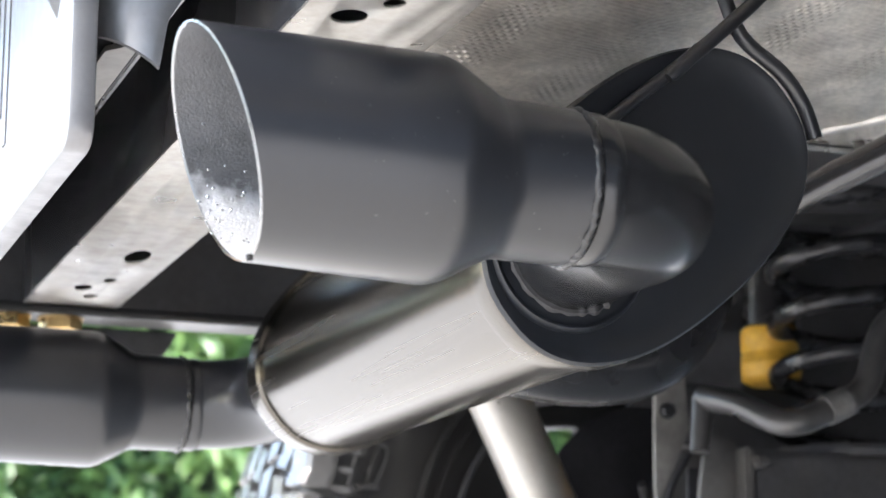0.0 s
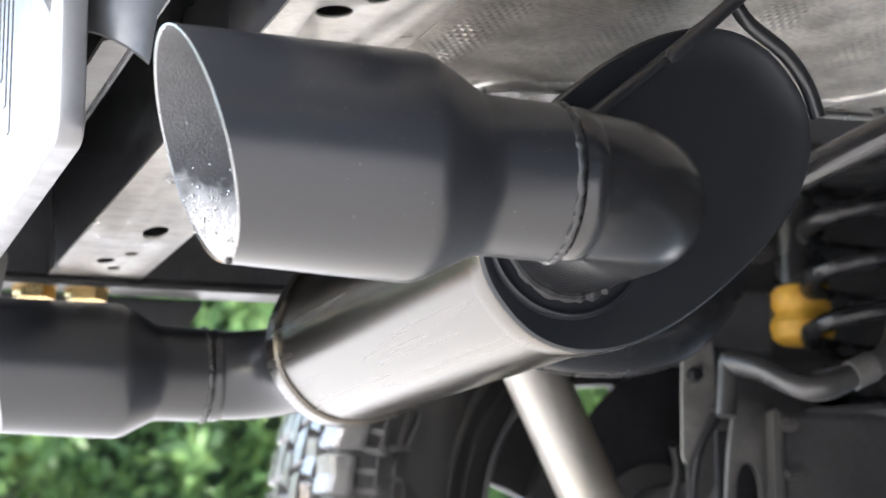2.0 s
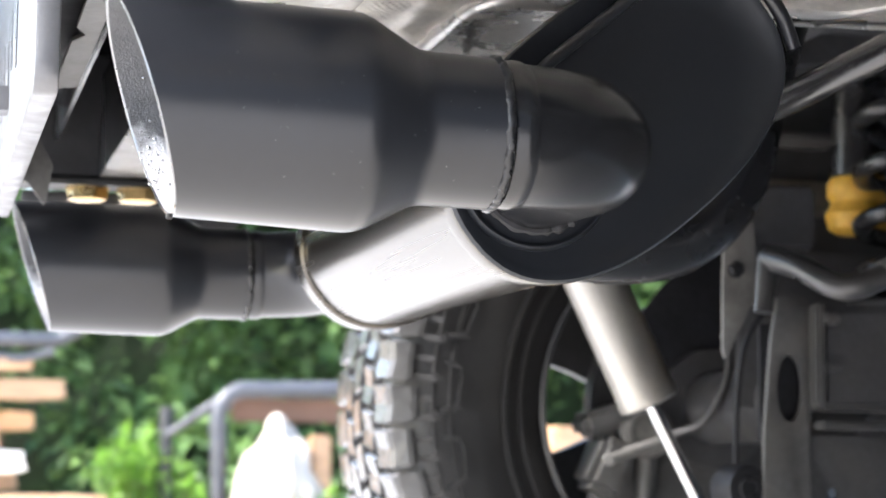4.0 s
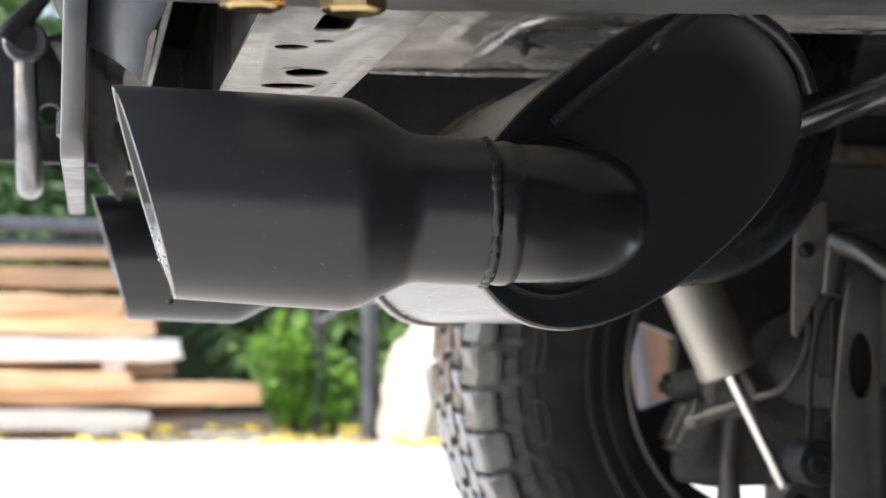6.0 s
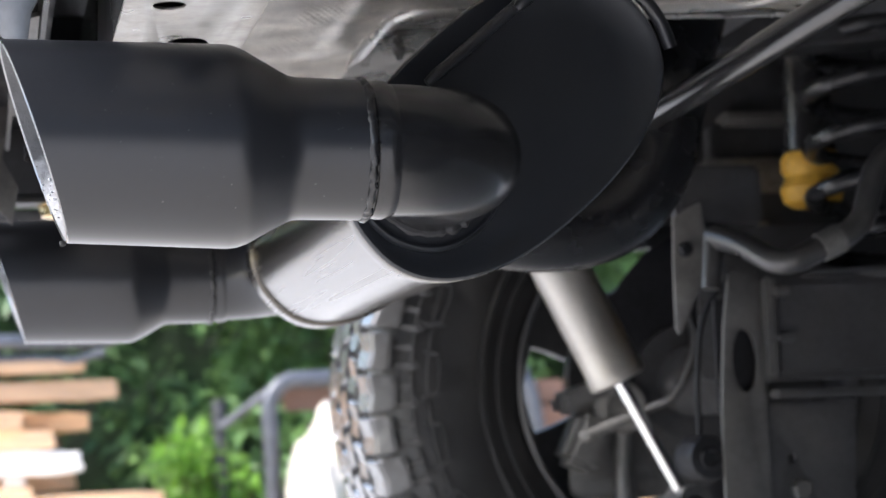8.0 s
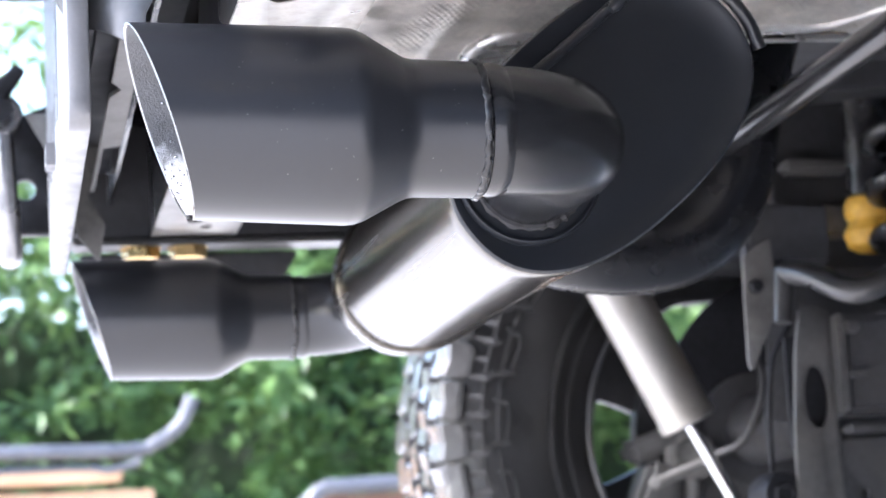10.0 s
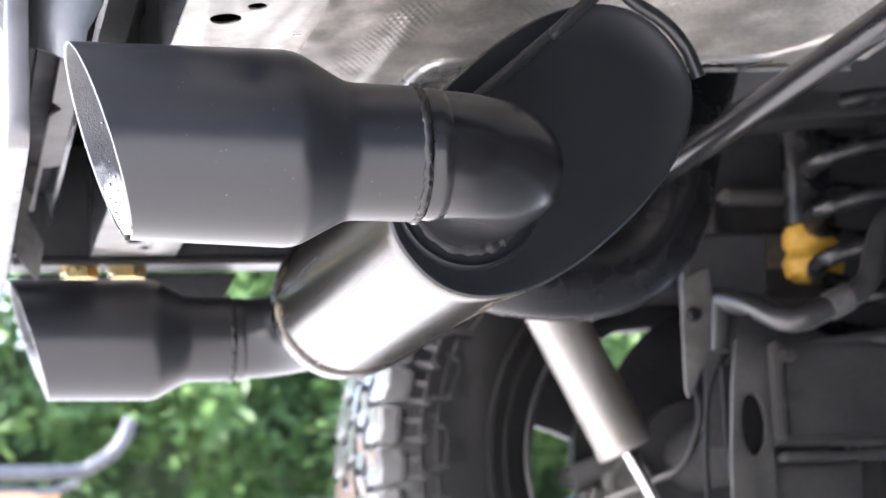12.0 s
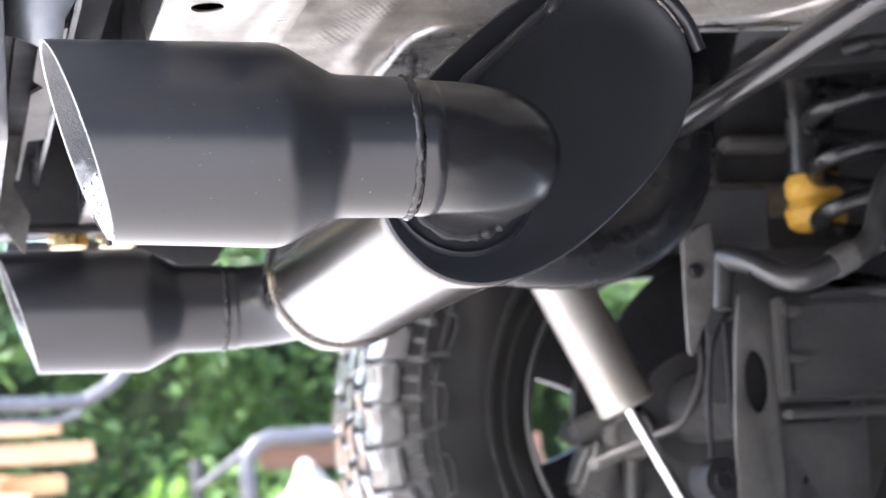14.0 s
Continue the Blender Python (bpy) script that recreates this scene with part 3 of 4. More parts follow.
rail = frame_rail(0.965, 0.0)
part("flange", box((-0.2, 0.925, 0.594), (0.30, 0.975, 0.5995), 0.002), GRIME, rail, "dusty steel lower flange")
rail = frame_rail(-0.125, 0.02)
bm = bmesh.new()
loft(bm, [[V((x, y, z + 0.03 * max(0, x + 0.05) + dz)) for y, dz in ((-0.175, 0), (-0.09, 0), (-0.09, 0.005), (-0.175, 0.005))] for x, z in ((-0.2, 0.5995), (-0.05, 0.5995), (0.6, 0.5995))])
part("flange", bm, FRAME, rail, "black lower flange")
for x, y, z in ((-0.131, 0.95, 0.594), (-0.083, 0.95, 0.594), (-0.134, -0.155, 0.5995), (-0.087, -0.155, 0.5995)):
    th = thing("hex_bolt", (x, y, z), "gold zinc-plated hex bolt under the frame rail", "bolt", "tow bar bolts")
    part("head", hexagon((x, y, z), (0, 0, -1), 0.027 if y < 0 else 0.034, 0.013), GOLD, th)

th = thing("tow_bracket", (-0.03, 0.935, 0.557), "black steel tow bar bracket under the frame rail", "bracket")
part("plate", plate(rounded([(-0.19, 0.594), (0.035, 0.594), (0.018, 0.566), (0.002, 0.556), (-0.045, 0.580), (-0.19, 0.582)], 0.004, 3), [], 0.006, axes((0, 0.99, 0), (1, 0, 0), (0, 0, 1))), FRAME, th)

# rear plate
th = thing("bumper_plate", (-0.219, MID_Y, 0.545), "thick bright aluminium plate at the rear bumper", "bumper plate")
ol = rounded([(0.172, 0.545), (0.80, 0.545), (0.80, 0.84), (0.172, 0.84)], 0.016)
part("plate", plate(ol, [], 0.015, axes((-0.2180, 0, 0), (0, 1, 0), (0, 0, 1)), 0.002), PLATE, th)
for k in range(16):
    part("raised_bar", box((-0.2266, 0.388 + 0.024 * k, 0.60 + 0.012 * (k * 7 % 5)), (-0.2252, 0.400 + 0.024 * k, 0.80), 0.0004), PLATE, th)
part("stud", box((-0.2335, 0.50, 0.588), (-0.2252, 0.53, 0.606), 0.001), PLATE, th)

# bumper beam with its lower flange and gusset
th = thing("bumper_beam", (-0.16, MID_Y, 0.62), "black steel bumper beam with a pale bare flange", "bumper")
part("beam", box((-0.205, -0.10, 0.668), (-0.150, 1.05, 0.78), 0.01), DARK, th)
strip = [(-0.183, 0.285), (-0.166, 0.262), (-0.165, 0.655), (-0.180, 0.665), (-0.1805, 0.86), (-0.183, 0.86), (-0.1825, 0.475), (-0.174, 0.450), (-0.1825, 0.425)]
part("flange", plate(strip, [], 0.004, pose(0, 0, 0.638), 0.0006), STRIP, th, "pale grey bare lower flange")
part("flange_web", box((-0.164, 0.05, 0.636), (-0.160, 0.95, 0.70), 0.001), WEB, th)
# dark block added to close a bright gap above the far rail
part("mount", box((-0.2, 0.94, 0.716), (-0.1, 0.985, 0.79), 0.004), DARK, th)
th = thing("gusset_plate", (-0.19, 0.16, 0.6), "grey pointed steel gusset beside the bumper", "gusset")
bm = bmesh.new()
rings = []
for k in range(15):
    u = k / 14
    y = 0.160 + 0.055 * (1 - u) ** 1.6
    low = V((-0.222 + 0.0445 * u, y, 0.622 - 0.033 * u + 0.003 * math.sin(u * 3.1)))
    mid = V((-0.226 + 0.0525 * u, y, 0.632 - 0.015 * u))
    top = V((-0.262 + 0.136 * u, y, 0.70))
    rings.append([low, mid, top, top + V((0, 0.004, 0)), mid + V((0, 0.004, 0)), low + V((0, 0.004, 0))])
loft(bm, rings)
part("plate", bm, GUSSET, th, "", 60)

th = thing("gusset_plate", (-0.19, 0.80, 0.6), "pale grey pointed steel gusset beside the bumper", "gusset")
part("plate", plate(rounded([(-0.245, 0.70), (-0.212, 0.640), (-0.198, 0.581), (-0.180, 0.557), (-0.174, 0.592), (-0.189, 0.620), (-0.165, 0.70)], 0.002, 2), [], 0.004,
                    axes((0, 0.80, 0), (1, 0, 0), (0, 0, 1))), DUSTY, th)

# tow bracket plate at the far rail's end, with a bow shackle hanging from it
th = thing("tow_plate", (-0.27, 0.85, 0.6), "black steel tow plate with a round hole", "tow bracket")
part("plate", plate(rounded([(-0.36, 0.600), (-0.19, 0.597), (-0.19, 0.80), (-0.215, 0.80), (-0.222, 0.722), (-0.249, 0.713), (-0.36, 0.706)], 0.008), [ellipse(-0.246, 0.641, 0.0125, None, 28)], 0.016,
                    axes((0, 0.875, 0), (1, 0, 0), (0, 0, 1)), 0.002), DARK, th)
th = thing("bow_shackle", (-0.272, 0.85, 0.56), "worn bright steel bow shackle hanging from the tow plate", "shackle")
pts = [(-0.268 + 0.006 * math.sin(a), 0.85 + 0.042 * math.cos(a), 0.692 - 0.120 * math.sin(a)) for a in (math.pi * k / 24 for k in range(25))]
part("bow", sweep(pts, [0.0105 + 0.002 * math.sin(math.pi * k / 24) for k in range(25)], 18), SHACKLE, th)
for y in (0.808, 0.892):
    part("eye", lathe((-0.268, y - 0.011, 0.700), (0, 1, 0), [(0, 0.011), (0, 0.018), (0.003, 0.0205), (0.019, 0.0205), (0.022, 0.018), (0.022, 0.011)], 28, close=True), SHACKLE, th)
part("pin", sweep([(-0.268, 0.780, 0.700), (-0.268, 0.918, 0.700)], 0.0112, 18), DARK, th)
part("pin_tab", sweep([(-0.285, 0.788, 0.700), (-0.268, 0.788, 0.720), (-0.249, 0.788, 0.742)], [0.012, 0.010, 0.006], 12), DARK, th)

# heat shield: embossed sheet with a fold, a plain far lip and studs
def shield_z(x, y):
    far = 0.6895 + 0.02 * max(0, min(0.45, x - 0.13))
    base = 0.716 - 0.008 * math.sin(x * 9 + 0.4) + 0.005 * math.sin(y * 7 + 1)
    k = max(0, min(1, (y - 0.15) / 0.3))

    def step(v):
        v = max(0, min(1, v / 0.014))
        return v * v * (3 - 2 * v)
    pan = 0.0028 * step(0.096 - x) * step(y - 0.36) * step(0.64 - y)
    return base + (far - base) * k * k * (3 - 2 * k) + pan


def far_edge(x):
    """Where the sheet ends across the vehicle: a tongue beside the fold, shorter beyond it."""
    return 0.83 - 0.315 * max(0, min(1, (x - 0.26) / 0.05))


def sheet(x0, x1, nx, y0, y1, ny, rough, lift=0.0):
    bm = bmesh.new()
    rings = []
    for i in range(nx):
        x = x0 + (x1 - x0) * i / (nx - 1)
        ring = []
        for j in range(ny):
            y = y0 + ((y1 or far_edge(x)) - y0) * j / (ny - 1)
            z = shield_z(x, y) + lift + rough * (0.0012 * noise.noise((x * 40, y * 40, 0)) + 0.0022 * noise.noise((x * 24, y * 24, 6)) + 0.005 * noise.noise((x * 10, y * 10, 4)) * min(1, abs(y - 0.48) * 12))
            ring.append(V((x, y, z)))
        rings.append(ring)
    loft(bm, rings, False, (False, False))
    return bm


SHIELD_TH = thing("heat_shield", (0.3, 0.28, 0.72), "crinkled embossed bare aluminium heat shield under the floor", "heat shield")
part("sheet", sheet(-0.027, 0.53, 160, -0.085, 0.48, 130, 1.0), SHIELD, SHIELD_TH)
part("sheet", sheet(-0.027, 0.130, 50, 0.48, None, 60, 1.0), SHIELD, SHIELD_TH)
part("lip", sheet(0.130, 0.53, 120, 0.48, None, 30, 0.3, 0.003), SHIELDPLAIN, SHIELD_TH, "plain flat edge")
edge = [(x, far_edge(x), shield_z(x, far_edge(x)) - 0.001) for x in (-0.027 + 0.557 * k / 90 for k in range(91))]
part("rolled_edge", sweep(edge, 0.0022, 8), SHIELDPLAIN, SHIELD_TH)
for x, y in ((0.152, 0.60), (0.165, 0.66), (0.42, 0.502), (0.49, 0.500)):
    part("stud", lathe((x, y, shield_z(x, y) + 0.002), (0, 0, -1), [(0, 0.005), (0.004, 0.005), (0.005, 0.003), (0.008, 0.003), (0.008, 0)], 12), DUSTY, SHIELD_TH)
ridge = smooth_path([(0.128, 0.72, 0.690), (0.130, 0.59, 0.690), (0.131, 0.525, 0.690), (0.136, 0.494, 0.690), (0.155, 0.482, 0.691), (0.20, 0.480, 0.692), (0.30, 0.477, 0.695),
                     (0.415, 0.474, 0.698), (0.447, 0.446, 0.700), (0.485, 0.395, 0.702), (0.515, 0.35, 0.705)], 6)
part("bead", sweep(ridge, [0.002, 0.004, 0.006] + [0.0085] * (len(ridge) - 6) + [0.006, 0.004, 0.002], 14), SHIELDPLAIN, SHIELD_TH, "bright folded bead")
# bare floor pressings beside and beyond the shield
th = thing("floor_pan", (0.3, 1.0, 0.78), "dark painted pressed floor pan", "floor pan", kind="structure")
part("panel", box((-0.19, -0.6, 0.785), (1.6, 1.07, 0.798), 0.002), BODY, th)
part("panel", box((0.15, 1.0, 0.800), (1.6, 1.5, 0.812), 0.002), BODY, th)
# unseen cross wall, added to stop light coming from under the front
part("bulkhead", box((1.25, -0.6, 0.16), (1.30, 1.5, 0.79), 0.01), BODY, th)
for x in (0.05, 0.25, 0.5, 0.8):
    part("rib", box((x, 0.68, 0.755), (x + 0.07, 1.06, 0.786), 0.008), BODY, th)

# track bar
th = thing("track_bar", (0.38, 0.4, 0.62), "grimy steel track bar across the vehicle", "track bar")
d = V((-0.08, 0.995, -0.066)).normalized()
a, b = V((0.393, 0.30, 0.634)) - d * 0.34, V((0.393, 0.30, 0.634)) + d * 0.75
part("bar", sweep([a + (b - a) * k / 12 for k in range(13)], 0.0125, 24), TRACK, th)
part("bush", sweep([b - V((0.03, 0, 0)), b + V((0.03, 0, 0))], 0.024, 20), RUBBER, th)
part("clamp", sweep([a + (b - a) * 0.06, a + (b - a) * 0.085], 0.016, 20), FRAME, th)

# wheel
def wheel(cx, cy, cz):
    th = thing("wheel", (cx, cy, 0.0), "off-road wheel with chunky black all-terrain tyre", "wheel")
    prof = [(-0.112, 0.214), (-0.128, 0.235), (-0.146, 0.28), (-0.150, 0.315), (-0.146, 0.350), (-0.136, 0.380), (-0.120, 0.394), (-0.06, 0.3995), (0, 0.400),
            (0.06, 0.3995), (0.120, 0.394), (0.136, 0.380), (0.146, 0.350), (0.150, 0.315), (0.146, 0.28), (0.128, 0.235), (0.112, 0.214)]
    tyre = part("tyre", lathe((cx, cy, cz), (0, 1, 0), prof, 120), RUBBER, th)
    for r, w in ((0.268, 0.0025), (0.246, 0.002), (0.332, 0.0018)):
        y = -0.1435 if r == 0.268 else (-0.1335 if r == 0.246 else -0.149)
        part("bead_ring", lathe((cx, cy + y, cz), (0, 1, 0), [(0.004, r - w * 2), (-0.002, r - w), (-0.0025, r), (-0.002, r + w), (0.004, r + w * 2)], 96), RUBBER, tyre)
    part("rim", lathe((cx, cy, cz), (0, 1, 0), [(-0.114, 0.217), (-0.121, 0.219), (-0.124, 0.214), (-0.120, 0.211), (-0.105, 0.209), (-0.09, 0.207), (0.03, 0.205),
                                              (0.06, 0.206), (0.105, 0.208), (0.12, 0.215), (0.114, 0.217)], 72), FRAME, th)
    wins = []
    for k in range(5):
        a0 = math.pi + k * 2 * math.pi / 5
        wins.append(rounded([(r * math.cos(a0 + a), r * math.sin(a0 + a)) for r, a in ((0.095, -0.28), (0.095, 0.28), (0.150, 0.335), (0.180, 0.335), (0.184, 0.0), (0.180, -0.335), (0.150, -0.335))], 0.010, 4))
    part("disc", plate(ellipse(0, 0, 0.2065, None, 72), wins, 0.022, axes((cx, cy + 0.012, cz), (1, 0, 0), (0, 0, 1)), 0.004), FRAME, th, "black five-spoke wheel face")
    # tread blocks, one mesh a row
    n = 50

    def block(section, half, skew, notch=0.0):
        bm = bmesh.new()
        rings = []
        for k, t in enumerate((-1, -0.86, 0.0, 0.86, 1)):
            ring = []
            for q, (y, r) in enumerate(section):
                edge = 0.004 if abs(t) == 1 else 0.0
                low = r < 0.393
                taper = 1.0 if r > 0.385 else max(0.35, 1 - (0.385 - r) * 14)
                a = (t * half * taper + skew * (y - section[0][0]) * 12 + (1 - taper) * half * 0.5) / 0.4
                rr = r - (0 if low else edge) - (notch if t == 0 and not low else 0)
                ring.append(V((-rr * math.cos(a), y, rr * math.sin(a))))
            rings.append(ring)
        loft(bm, rings)
        bmesh.ops.recalc_face_normals(bm, faces=bm.faces)
        me = bpy.data.meshes.new("tread_block")
        bm.to_mesh(me)
        bm.free()
        me.materials.append(TREAD)
        return me
    def shoulder(s, low):
        pts = [(-0.094, 0.388), (-0.096, 0.4085), (-0.1345, 0.4040), (-0.1405, 0.3985), (-0.1465, low + 0.004), (-0.1470, low - 0.002), (-0.130, 0.368)]
        return [(y * s, r) for y, r in pts]

    def lug(points, wide):
        """A thin raised rib on the sidewall: (angle along in metres, radius) pairs."""
        bm = bmesh.new()
        rings = []
        for a, r in points:
            y = np.interp(r, (0.28, 0.315, 0.35, 0.38, 0.394), (-0.146, -0.150, -0.146, -0.136, -0.120))
            ring = []
            for da, dr, dy in ((-wide, -wide, 0.004), (-wide * 0.75, -wide * 0.75, -0.0055), (wide * 0.75, wide * 0.75, -0.0055), (wide, wide, 0.004)):
                q = (a + da) / 0.36
                ring.append(V((-(r + dr) * math.cos(q), y + dy, (r + dr) * math.sin(q))))
            rings.append(ring)
        loft(bm, rings)
        bmesh.ops.recalc_face_normals(bm, faces=bm.faces)
        me = bpy.data.meshes.new("sidewall_lug")
        bm.to_mesh(me)
        bm.free()
        me.materials.append(RUBBER)
        return me
    rows = [(block(shoulder(1, 0.372), 0.0228, 0.004, 0.003), 0.0, 2), (block(shoulder(1, 0.379), 0.0228, 0.004, 0.003), 1.0, 2),
            (lug([(-0.017, 0.394), (-0.017, 0.352), (-0.012, 0.346)], 0.0045), 0.0, 1), (lug([(0.004, 0.392), (0.005, 0.352)], 0.0040), 0.0, 1),
            (lug([(-0.012, 0.351), (0.020, 0.351)], 0.0030), 0.0, 1), (lug([(-0.010, 0.345), (-0.004, 0.322), (0.030, 0.318), (0.046, 0.322), (0.048, 0.338)], 0.0032), 0.0, 2),
            (block(shoulder(-1, 0.372), 0.0228, 0.004), 0.5, 1),
            (block([(-0.086, 0.385), (-0.085, 0.4095), (-0.046, 0.411), (-0.044, 0.385)], 0.0222, 0.014, 0.003), 0.35, 1),
            (block([(-0.036, 0.385), (-0.035, 0.411), (-0.004, 0.412), (-0.002, 0.385)], 0.0215, -0.018), 0.8, 1),
            (block([(0.006, 0.385), (0.007, 0.412), (0.040, 0.411), (0.042, 0.385)], 0.0215, 0.018), 0.2, 1),
            (block([(0.048, 0.385), (0.049, 0.411), (0.085, 0.4095), (0.087, 0.385)], 0.0222, -0.014), 0.6, 1)]
    for me, off, step in rows:
        for k in range(0, n, step):
            ob = place(new(me.name.split(".")[0], me), tyre)
            ob.matrix_basis = Matrix.Translation((cx, cy, cz)) @ Matrix.Rotation(2 * math.pi * (k + off) / n, 4, 'Y')
    return th


far_wheel = wheel(0.63, 1.37, 0.405)
# near-side wheel, out of view, added for the light it blocks
copy_thing(far_wheel, Matrix.Translation((0.63, -0.48, 0.0)))

# brake behind the wheel
th = thing("disc_brake", (0.63, 1.3, 0.27), "dusty disc brake with a grey cast caliper", "brake")
part("disc", lathe((0.63, 1.31, 0.405), (0, 1, 0), [(0, 0.04), (0, 0.138), (0.008, 0.138), (0.008, 0.131), (0.015, 0.131), (0.015, 0.138), (0.024, 0.138), (0.024, 0.04)], 64, close=True), FRAME, th)
part("caliper", box((-0.022, -0.035, -0.032), (0.022, 0.035, 0.032), 0.009, None, axes((0.488, 1.245, 0.335), (0.9, 0, -0.42), (0, 1, 0))), GRIME, th)
part("bridge", box((-0.045, -0.02, -0.014), (0.03, 0.04, 0.014), 0.007, None, axes((0.505, 1.25, 0.395), (0.95, 0, 0.3), (0, 1, 0))), GRIME, th)
part("piston_housing", lathe((0.536, 1.245, 0.375), (-0.12, -1, 0.05), [(-0.02, 0.032), (0.014, 0.032), (0.018, 0.028), (0.018, 0.019), (0.014, 0.017), (0.014, 0.0)], 28), DUSTY, th)
part("knuckle", plate(rounded([(0.497, 0.395), (0.478, 0.34), (0.474, 0.275), (0.52, 0.267), (0.60, 0.270), (0.66, 0.285), (0.66, 0.40)], 0.012), [ellipse(0.545, 0.30, 0.008)], 0.010, axes((0, 1.262, 0), (1, 0, 0), (0, 0, 1)), 0.002), GRIME, th)
part("mounting_arm", sweep([(0.536, 1.235, 0.345), (0.533, 1.235, 0.30), (0.536, 1.235, 0.24)], [0.013, 0.011, 0.016], 14), GRIME, th)
part("slide_pin", sweep([(0.484, 1.215, 0.343), (0.515, 1.213, 0.355), (0.549, 1.21, 0.366)], [0.009, 0.0065, 0.0065], 14), DUSTY, th)
part("slide_bolt", hexagon((0.482, 1.212, 0.343), (-0.3, -1, 0), 0.014, 0.01), DUSTY, th)
part("backing_plate", lathe((0.63, 1.285, 0.405), (0, 1, 0), [(0, 0.03), (0.0, 0.075), (0.012, 0.095), (0.014, 0.095), (0.002, 0.075), (0.002, 0.03)], 40, close=True), FRAME, th)

arc = [(0.06 + 0.168 * math.cos(a), 0.025 + 0.168 * math.sin(a)) for a in (radians(-10 + 200 * k / 30) for k in range(31))]
part("dust_shield", plate(arc, [], 0.003, axes((0.63, 1.275, 0.405), (1, 0, 0), (0, 0, 1))), DARK, th, "black sheet dust shield")

# shock absorber
th = thing("shock_absorber", (0.56, 1.10, 0.26), "pale grey shock absorber with a chrome rod", "shock absorber")
a, b = V((0.428, 1.10, 0.535)), V((0.492, 1.10, 0.402))
d = (b - a).normalized()
part("body", lathe(a - d * 0.12, d, [(0, 0.0), (0, 0.0325), (0.252, 0.0325), (0.254, 0.0338), (0.264, 0.0338), (0.2665, 0.030), (0.2665, 0.0)], 48), SHOCK, th)
part("rod", sweep([b - d * 0.01, V((0.560, 1.10, 0.272))], 0.0082, 20), CHROME, th)
part("eye", lathe((0.566, 1.07, 0.262), (0, 1, 0), [(0, 0.010), (0, 0.021), (0.06, 0.021), (0.06, 0.010)], 24, close=True), FRAME, th)

# coil spring with its yellow bump stop
th = thing("coil_spring", (0.763, 0.985, 0.5), "black coil spring over the axle", "coil spring")
pts = []
for k in range(200):
    a = 2 * math.pi * k / 32
    pts.append((0.763 + 0.067 * math.cos(a), 0.985 + 0.067 * math.sin(a), 0.515 + 0.056 * k / 32))
part("coil", sweep(pts, 0.0102, 14), BLACKGLOSS, th)
part("seat", lathe((0.763, 0.985, 0.498), (0, 0, 1), [(0, 0.03), (0, 0.085), (0.006, 0.088), (0.012, 0.085), (0.012, 0.03)], 32, close=True), FRAME, th)
th = thing("bump_stop", (0.722, 1.07, 0.59), "yellow urethane bump stop beside the coil spring", "bump stop")
part("stop", lathe((0.726, 1.07, 0.593), (0, 0, 1), [(0, 0.0), (0, 0.024), (0.006, 0.033), (0.022, 0.037), (0.032, 0.031), (0.036, 0.030), (0.042, 0.034), (0.056, 0.034), (0.063, 0.030), (0.065, 0)], 32), YELLOW, th)
part("cup", lathe((0.726, 1.07, 0.658), (0, 0, 1), [(0, 0.0), (0.0, 0.030), (0.04, 0.027), (0.12, 0.027)], 28), BLACKGLOSS, th)

# inner frame structure behind the spring
th = thing("spring_tower", (0.68, 1.16, 0.6), "grey pressed steel spring tower on the frame", "bracket")
part("upper_flange", box((0.650, 1.14, 0.702), (0.735, 1.20, 0.7185), 0.005), DUSTY, th)
part("lower_panel", box((0.622, 1.15, 0.622), (0.742, 1.165, 0.664), 0.006), ZINC, th)
part("back", box((0.60, 1.17, 0.58), (1.2, 1.19, 0.80), 0.004), FRAME, th)
for x, z in ((0.659, 0.612), (0.698, 0.580)):
    part("bolt", hexagon((x, 1.170, z), (0, -1, 0), 0.018, 0.012), ZINC, th)
part("stay", box((0.632, 1.145, 0.664), (0.642, 1.17, 0.70), 0.002), FRAME, th)

# axle
th = thing("axle_housing", (0.63, 1.1, 0.36), "black dusty rear axle housing", "axle")
part("tube", sweep([(0.64, 0.96, 0.405), (0.63, 1.29, 0.405)], 0.043, 32), FRAME, th)
part("flange", lathe((0.63, 1.255, 0.405), (0, 1, 0), [(0, 0.04), (0, 0.07), (0.02, 0.07), (0.02, 0.04)], 32, close=True), FRAMEGREY, th)

part("spring_perch", plate(rounded([(0.575, 0.40), (1.0, 0.40), (1.0, 0.57), (0.60, 0.57), (0.578, 0.53)], 0.008, 3), [], 0.008, axes((0, 1.06, 0), (1, 0, 0), (0, 0, 1))), FRAME, th)

th = thing("axle_bracket", (0.6, 0.92, 0.25), "dusty grey welded bracket with an oval hole on the axle", "bracket")
part("rear_plate", plate(rounded([(0.547, 0.20), (0.598, 0.20), (0.598, 0.505), (0.566, 0.512), (0.557, 0.46), (0.549, 0.37)], 0.006), [ellipse(0.5765, 0.414, 0.0145, 0.0345, 24)], 0.008,
                         axes((0, 0.925, 0), (1, 0, 0), (0, 0, 1))), GRIME, th)
part("box_panel", box((0.603, 0.905, 0.392), (0.83, 0.99, 0.50), 0.008), FRAMEGREY, th)
# black panel put behind the oval hole as its inner shade
part("inside", box((0.55, 0.935, 0.36), (0.60, 0.942, 0.48), 0.001), DARK, th)
part("fold", box((0.597, 0.898, 0.395), (0.607, 0.93, 0.50), 0.003), GRIME, th)
part("gusset", box((0.603, 0.890, 0.430), (0.624, 0.906, 0.440), 0.003, None), GRIME, th)
part("gusset", box((0.603, 0.890, 0.478), (0.620, 0.906, 0.490), 0.003, None), GRIME, th)
